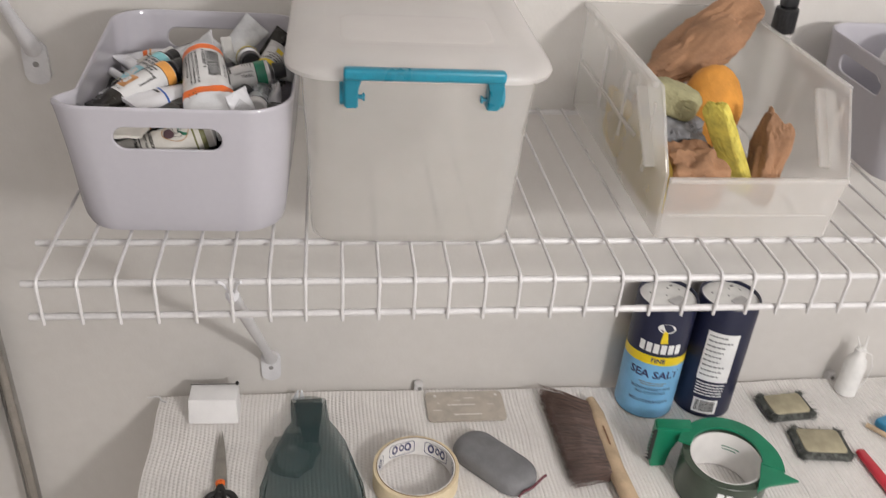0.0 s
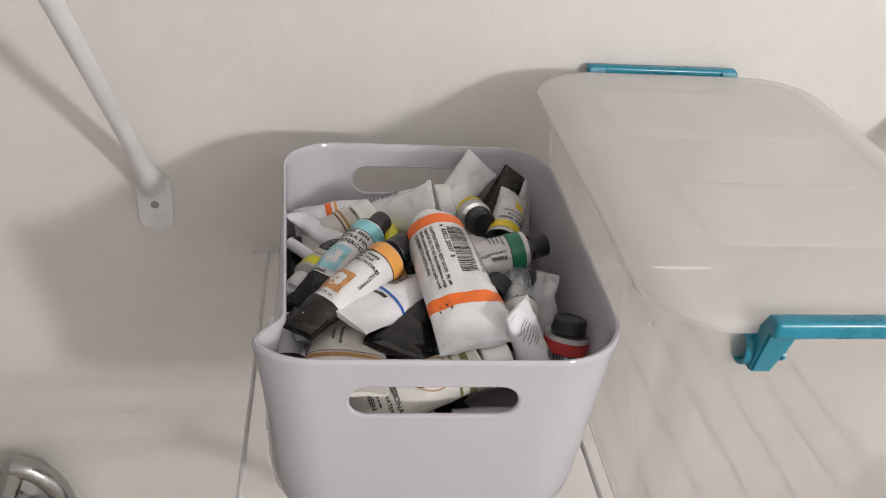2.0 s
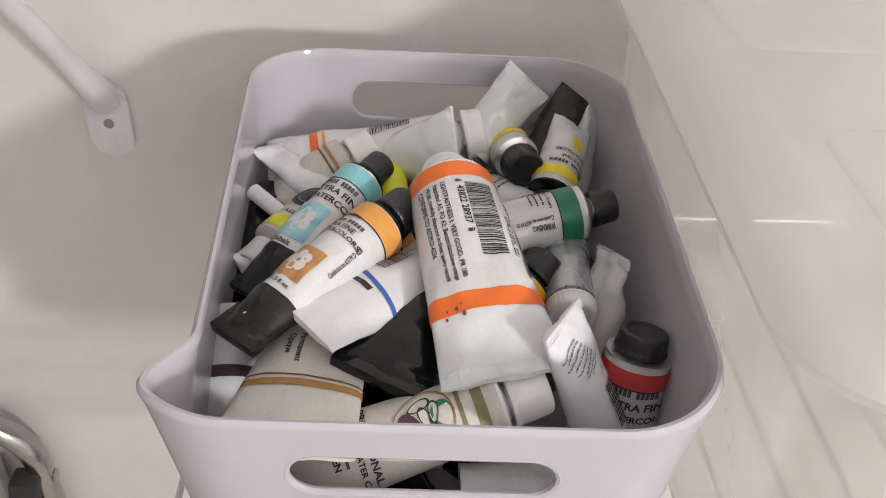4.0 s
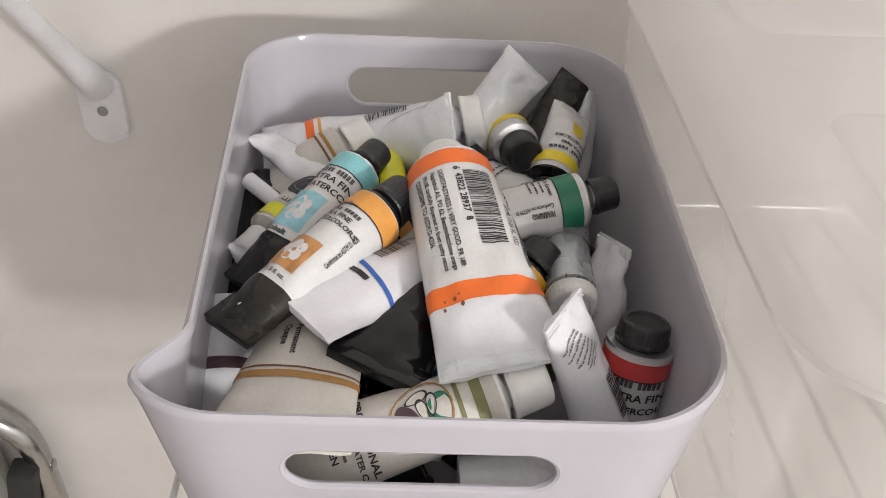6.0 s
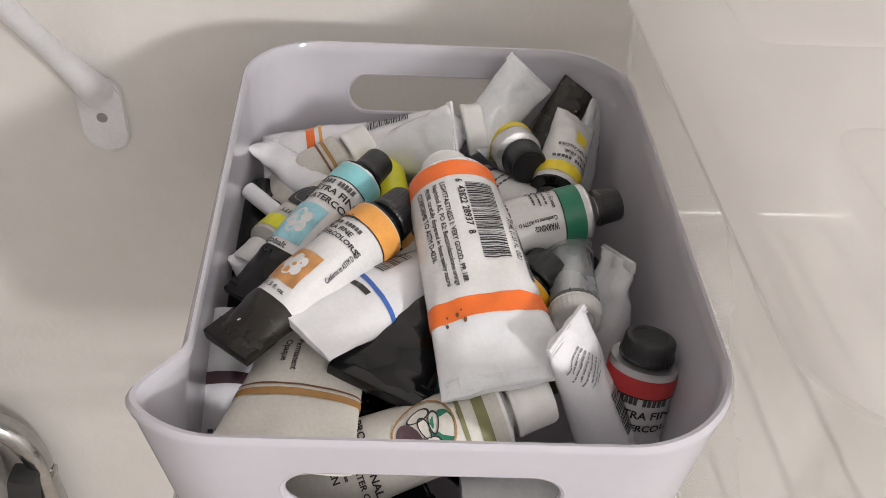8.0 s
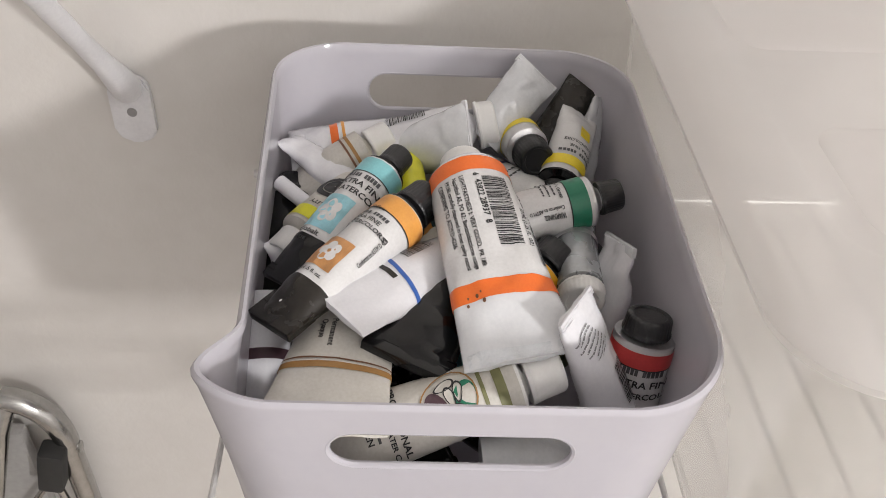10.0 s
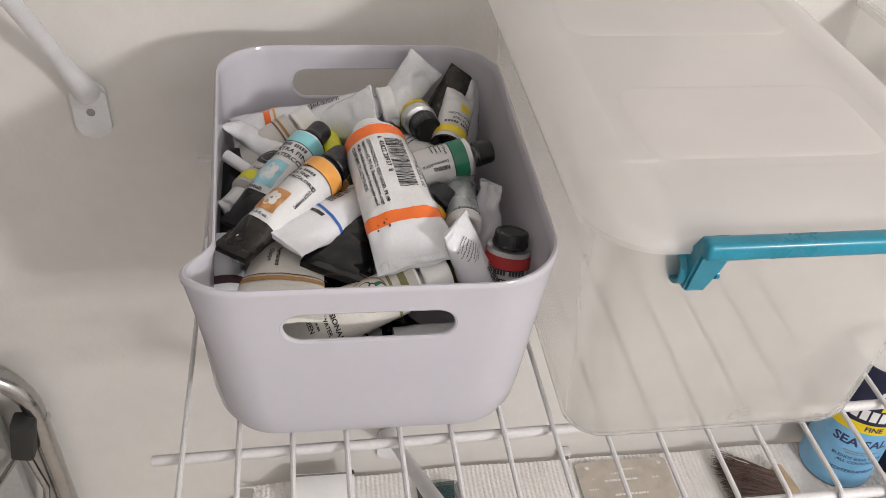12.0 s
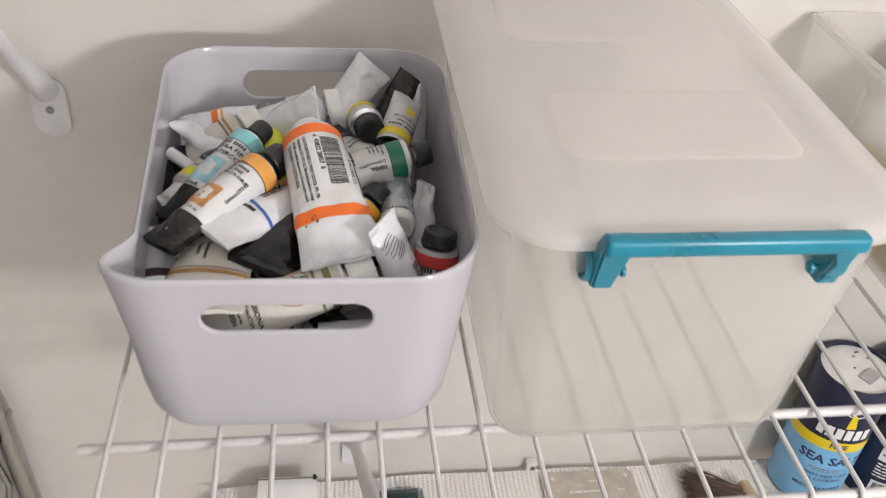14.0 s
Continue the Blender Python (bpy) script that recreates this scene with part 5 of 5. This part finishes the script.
        v, f = on_can(gather([turned(bars(0.034, 0.0016, random.Random(7)), -0.017, 0.0545 - 0.000, 0), turned(bars(0.028, 0.0016, random.Random(9)), -0.014, 0.0515, 0)]), e, front, 0)
        obj("small_print", v, f, M["ink_grey"], c, smooth=False)
        v, f = on_can(([(0, 0.115), (0.009, 0.116), (0.006, 0.132), (0.0015, 0.134)], [(0, 1, 2, 3)]), e, front - 4, 0)
        obj("emblem", v, f, M["salt_yellow"], c, "plain yellow emblem", smooth=False)
        ring = [(0.004 + 0.0105 * math.cos(2 * math.pi * i / 20), 0.137 + 0.0065 * math.sin(2 * math.pi * i / 20)) for i in range(20)]
        v, f = on_can((ring, [tuple(range(20))]), e - 0.0001, front - 4, 0)
        obj("emblem_back", v, f, M["salt_white"], c, "plain white emblem", smooth=False)
    else:
        face = 250
        v, f = on_can(turned(patch(0.038, 0.072, 8, 2), -0.019, 0.056, 0), e, face, 0)
        obj("table_panel", v, f, M["salt_white"], c, "white nutrition table", smooth=False)
        rng, geo = random.Random(4), []
        for i in range(9):
            geo.append(turned(bars(rng.uniform(0.018, 0.032), 0.0024, rng), -0.0165, 0.121 - 0.0072 * i, 0))
        v, f = on_can(gather(geo), e + 0.0002, face, 0)
        obj("table_print", v, f, M["ink_grey"], c, smooth=False)["kind"] = "stuff"
        geo = [turned(bars(0.034, 0.0020, rng), -0.017, 0.0505 - 0.0042 * i, 0) for i in range(5)]
        v, f = on_can(gather(geo), e, face, 0)
        obj("small_print", v, f, M["salt_white"], c, smooth=False)
        v, f = on_can(turned(patch(0.030, 0.022, 8, 1), -0.015, 0.006, 0), e, face, 0)
        obj("barcode_panel", v, f, M["salt_white"], c, smooth=False)
        geo, x = [], 0.0
        while x < 0.024:
            w = rng.choice((0.0004, 0.0007, 0.0011))
            geo.append(turned(patch(w, 0.016, 1, 1), -0.012 + x, 0.0095, 0))
            x += w + rng.choice((0.0005, 0.0009))
        v, f = on_can(gather(geo), e + 0.0002, face, 0)
        obj("barcode", v, f, M["ink"], c, smooth=False)["kind"] = "stuff"


salt_can((0.5890, 0.2840, TOP), 254)
salt_can((0.6650, 0.2820, TOP), 0)


def tape_dispenser():
    """A roll of dark green tape in a bright green hand dispenser with a toothed cutter."""
    d = thing("tape_dispenser", "green plastic tape dispenser holding a dark green roll", "tape dispenser", (0.6270, 0.1330, TOP))
    h = 0.048
    v, f = loft(upright(lathe([(0, 0.0395), (0, 0.0472), (0.0006, 0.048), (h - 0.0006, 0.048), (h, 0.0474), (h, 0.0395), (0, 0.0395)], 72)), start=False, end=False)
    obj("tape_ring", v, f, M["gun_tape"], d, "dark green tape")
    v, f = loft(upright(lathe([(0.0005, 0.0382), (0.0005, 0.0394), (h + 0.0005, 0.0394), (h + 0.0005, 0.0382), (0.0005, 0.0382)], 72)), start=False, end=False)
    obj("core", v, f, M["core"], d, "white card core")
    geo = gather([turned(name_bars(0.018, 0.013, (2,)), -0.022, 0, 0), turned(name_bars(0.028, 0.008, (5,)), -0.003, 0, 0)])
    v, f = on_can(geo, 0.0484, 266, 0.026)
    obj("name_bars", v, f, M["salt_white"], d, "white name drawn as bars", smooth=False)
    v, f = on_can(gather([turned(bars(0.020, 0.0016, random.Random(2)), 0, 0.030, 0), turned(bars(0.016, 0.0016, random.Random(3)), 0.001, 0.026, 0)]), -0.0379, 250, 0)
    obj("core_print", v, f, M["green"], d, smooth=False)
    # the arm: a curved strip over the back of the roll, from the cutter to a pointed wing
    rings = []
    for i in range(25):
        t = i / 24
        a = radians(152 - 178 * t)
        r0, r1 = 0.0395 - 0.002 * t, 0.0535 + 0.002 * math.sin(t * 3.1)
        if t > 0.75:
            r1 += (t - 0.75) * 0.030
        z0 = h + 0.0015 + 0.004 * math.sin(t * 3.14)
        rings.append([(r0 * math.cos(a), r0 * math.sin(a), z0), (r1 * math.cos(a), r1 * math.sin(a), z0), (r1 * math.cos(a), r1 * math.sin(a), z0 + 0.003), (r0 * math.cos(a), r0 * math.sin(a), z0 + 0.003)])
    obj("arm", *loft(rings), M["gun"], d, "", True, 30)
    bm = bmesh.new()
    pts = [(0.034, -0.012), (0.060, 0.006), (0.052, -0.030), (0.064, -0.041), (0.030, -0.045), (0.012, -0.052), (0.022, -0.036)]
    lo, hi = [bm.verts.new((x, y, h + 0.001)) for x, y in pts], [bm.verts.new((x, y, h + 0.004)) for x, y in pts]
    bm.faces.new(lo), bm.faces.new(hi)
    for i in range(len(pts)):
        j = (i + 1) % len(pts)
        bm.faces.new((lo[i], lo[j], hi[j], hi[i]))
    part("wing", bm, M["gun"], d)
    bm = bmesh.new()
    pts = [(-0.070, 0.060), (-0.026, 0.056), (-0.040, 0.040), (-0.047, 0.022), (-0.049, 0.0), (-0.067, 0.0), (-0.071, 0.016)]
    lo, hi = [bm.verts.new((x, 0.036, z)) for x, z in pts], [bm.verts.new((x + 0.004, 0.054, z)) for x, z in pts]
    bm.faces.new(lo), bm.faces.new(hi)
    for i in range(len(pts)):
        j = (i + 1) % len(pts)
        bm.faces.new((lo[i], lo[j], hi[j], hi[i]))
    bmesh.ops.recalc_face_normals(bm, faces=bm.faces)
    bmesh.ops.bevel(bm, geom=list(bm.edges), offset=0.0016, segments=2, affect="EDGES")
    part("cutter_head", bm, M["gun"], d)
    bm = block(0.0045, 0.0012, 0.046, 0.0004, 1, pose(-0.0715, 0.0345, 0.014))
    part("cutter_blade", bm, M["rubber"], d, "dark toothed steel cutter")
    for i in range(9):
        v, f = loft(lathe([(0, 0.0016), (0.0035, 0.0001)], 6))
        obj("tooth", [(-0.0735 - x, 0.0345 + y * 0.4, 0.018 + 0.0048 * i + z) for x, y, z in v], f, M["rubber"], d, smooth=False)


tape_dispenser()


def scrub_pad(at, w, h, seed, group="scrub pads"):
    p = thing("scrub_pad", "square beige pad with a ragged grey wool edge", "scrub pad", at, group)
    rng = random.Random(seed)
    rings = []
    for z, q in ((0.0, 1.10), (0.003, 1.24), (0.007, 1.20), (0.0100, 1.02)):
        rings.append([(x * q * (1 + 0.05 * noise.noise(Vector((x * 260, y * 260, z * 300 + seed)))), y * q * (1 + 0.05 * noise.noise(Vector((y * 260, x * 260, z * 300 - seed)))), z) for x, y in rounded(w, h, 0.006, 10)])
    obj("wool_base", *loft(rings), M["wool"], p, "ragged grey wool")
    rings = [[(x * q, y * q, z) for x, y in rounded(w * 0.90, h * 0.90, 0.005, 6)] for z, q in ((0.0092, 1.06), (0.0115, 1.05), (0.0122, 1.0))]
    obj("pad_top", *loft(rings), M["pad"], p, "flat beige pad")
    verts, faces = [], []
    edge = rounded(w * 1.05, h * 1.05, 0.006, 10)
    for i in range(420):
        k = rng.randrange(len(edge))
        (x0, y0), (x1, y1) = edge[k], edge[(k + 1) % len(edge)]
        t = rng.random()
        base = Vector((x0 + (x1 - x0) * t, y0 + (y1 - y0) * t, rng.uniform(0.001, 0.012)))
        out = Vector((base.x, base.y, 0)).normalized() * rng.uniform(0.004, 0.0095) + Vector((rng.gauss(0, 0.002), rng.gauss(0, 0.002), rng.gauss(0, 0.0015)))
        q = len(verts)
        side = Vector((-out.y, out.x, 0)).normalized() * 0.0005
        verts += [tuple(base - side), tuple(base + side), tuple(base + Vector((0, 0, 0.0006))), tuple(base + out)]
        verts[-1] = (verts[-1][0], verts[-1][1], max(0.0004, verts[-1][2]))
        faces += [(q, q + 1, q + 3), (q + 1, q + 2, q + 3), (q + 2, q, q + 3)]
    fr = obj("fibres", verts, faces, M["wool"], p, smooth=False)
    fr["kind"] = "stuff"


scrub_pad((0.7670, 0.2560, TOP, 0, 0, 4), 0.026, 0.018, 1)
scrub_pad((0.7800, 0.1900, TOP, 0, 0, -6), 0.027, 0.020, 2)


def glue_bottle():
    b = thing("glue_bottle", "small white bottle with two thin bent nozzles", "bottle", (0.866, 0.288, TOP))
    v, f = loft(upright(lathe([(0, 0.012), (0.001, 0.0136), (0.045, 0.0136), (0.054, 0.0115), (0.060, 0.0075), (0.070, 0.0068), (0.071, 0.004)], 32)))
    obj("bottle_body", v, f, M["capwhite"], b)
    for sx, bend in ((-1, 0.006), (1, 0.002)):
        v, f = sweep([(sx * 0.003, 0, 0.069), (sx * 0.004, 0, 0.076), (sx * (0.004 + bend * 0.5), 0.002, 0.083), (sx * (0.003 + bend), 0.003, 0.088)], [0.0022, 0.0014, 0.001, 0.0008], 8)
        obj("nozzle", v, f, M["capwhite"], b)
    v, f = sweep([(0.006, 0.0, 0.066), (0.016, -0.002, 0.062), (0.022, -0.003, 0.045), (0.022, -0.003, 0.022), (0.014, -0.004, 0.008)], 0.0008, 6)
    obj("strap", v, f, M["capwhite"], b)


glue_bottle()


def hobby_knife():
    k = thing("craft_knife", "red plastic handled craft knife", "knife", (0.826, 0.144, TOP, 0, 0, 4))
    rings = [[(x, y, z + 0.005) for x, z in rounded(hw, hh, min(hw, hh) * 0.8, 4)] for y, hw, hh in ((0.034, 0.003, 0.002), (0.032, 0.0055, 0.0035), (0.0, 0.0062, 0.0042), (-0.05, 0.0062, 0.0042), (-0.056, 0.004, 0.003))]
    obj("grip", *loft(rings), M["redstick"], k)
    bm = block(0.006, 0.030, 0.0008, 0.0003, 1, pose(0, -0.068, 0.0046))
    part("blade", bm, M["blade"], k)


hobby_knife()


def squeeze_clip():
    c = thing("plastic_clip", "blue plastic clip with a pale stick", "clip", (0.880, 0.2150, TOP))
    part("jaw", block(0.024, 0.020, 0.012, 0.004, 3, pose(0.004, 0.004, 0, 0, 0, 20)), M["bluething"], c)
    v, f = sweep([(-0.022, 0.006, 0.004), (0.0, -0.022, 0.004), (0.008, -0.032, 0.004)], 0.0032, 8)
    obj("stick", v, f, M["wood"], c)
    part("grip", block(0.016, 0.012, 0.010, 0.003, 2, pose(0.016, -0.030, 0, 0, 0, 30)), M["rubber"], c)


squeeze_clip()

# ---- the folded metal step stool that leans at the wall beside the shelves ----
def step_ladder():
    s = thing("step_ladder", "folded aluminium step ladder standing at the wall", "ladder", (0.004, 0, 0))
    y = WALL - 0.024
    for x, side in ((-0.188, 1), (-0.560, -1)):
        rail = [(x + side * 0.004, y, 0.012), (x + side * 0.009, y, 0.6), (x + side * 0.0125, y, 1.10), (x + side * 0.0115, y, 1.255)]
        rail += [(x + side * 0.0115 - side * 0.034 * (1 - math.cos(a)), y, 1.262 + 0.046 * math.sin(a)) for a in (math.pi / 2 * i / 7 for i in range(8))]
        v, f = sweep(rail, 0.0085, 14, 1.1)
        obj("rear_rail", v, f, M["chrome"], s)
        v, f = sweep([(x - side * 0.022, y - 0.002, 1.306), (x - side * 0.030, y - 0.010, 1.285), (x - side * 0.042, y - 0.030, 1.23), (x - side * 0.070, y - 0.100, 1.0), (x - side * 0.03, y - 0.22, 0.5), (x - side * 0.02, y - 0.30, 0.012)], 0.010, 14, 0.8)
        obj("front_rail", v, f, M["chrome"], s)
        v, f = sweep([(x - side * 0.004, y - 0.010, 1.228), (x - side * 0.040, y - 0.012, 1.175), (x - side * 0.072, y - 0.014, 1.120), (x - side * 0.10, y - 0.016, 1.07)], 0.0026, 10)
        obj("link_rod", v, f, M["chrome"], s)
        v, f = sweep([(x - side * 0.006, y - 0.006, 1.230), (x + side * 0.002, y - 0.008, 1.17), (x - side * 0.004, y - 0.008, 1.140), (x - side * 0.022, y - 0.008, 1.085)], 0.0030, 10)
        obj("link_arm", v, f, M["chrome"], s)
        part("pivot_block", block(0.019, 0.018, 0.044, 0.004, 2, pose(x - side * 0.003, y - 0.012, 1.224, 0, side * 12)), M["rubber"], s, "black plastic pivot")
        v, f = loft(lathe([(0, 0.0046), (0.003, 0.0046), (0.0045, 0.003)], 16))
        obj("bolt", [(x + side * (0.0185 + q * 0.6), y + a, b + 1.254) for q, a, b in v], f, M["chrome"], s)
    part("platform", block(0.330, 0.012, 0.22, 0.004, 2, pose(-0.374, y + 0.008, 1.045)), M["grey_panel"], s, "grey flat platform folded up")


step_ladder()
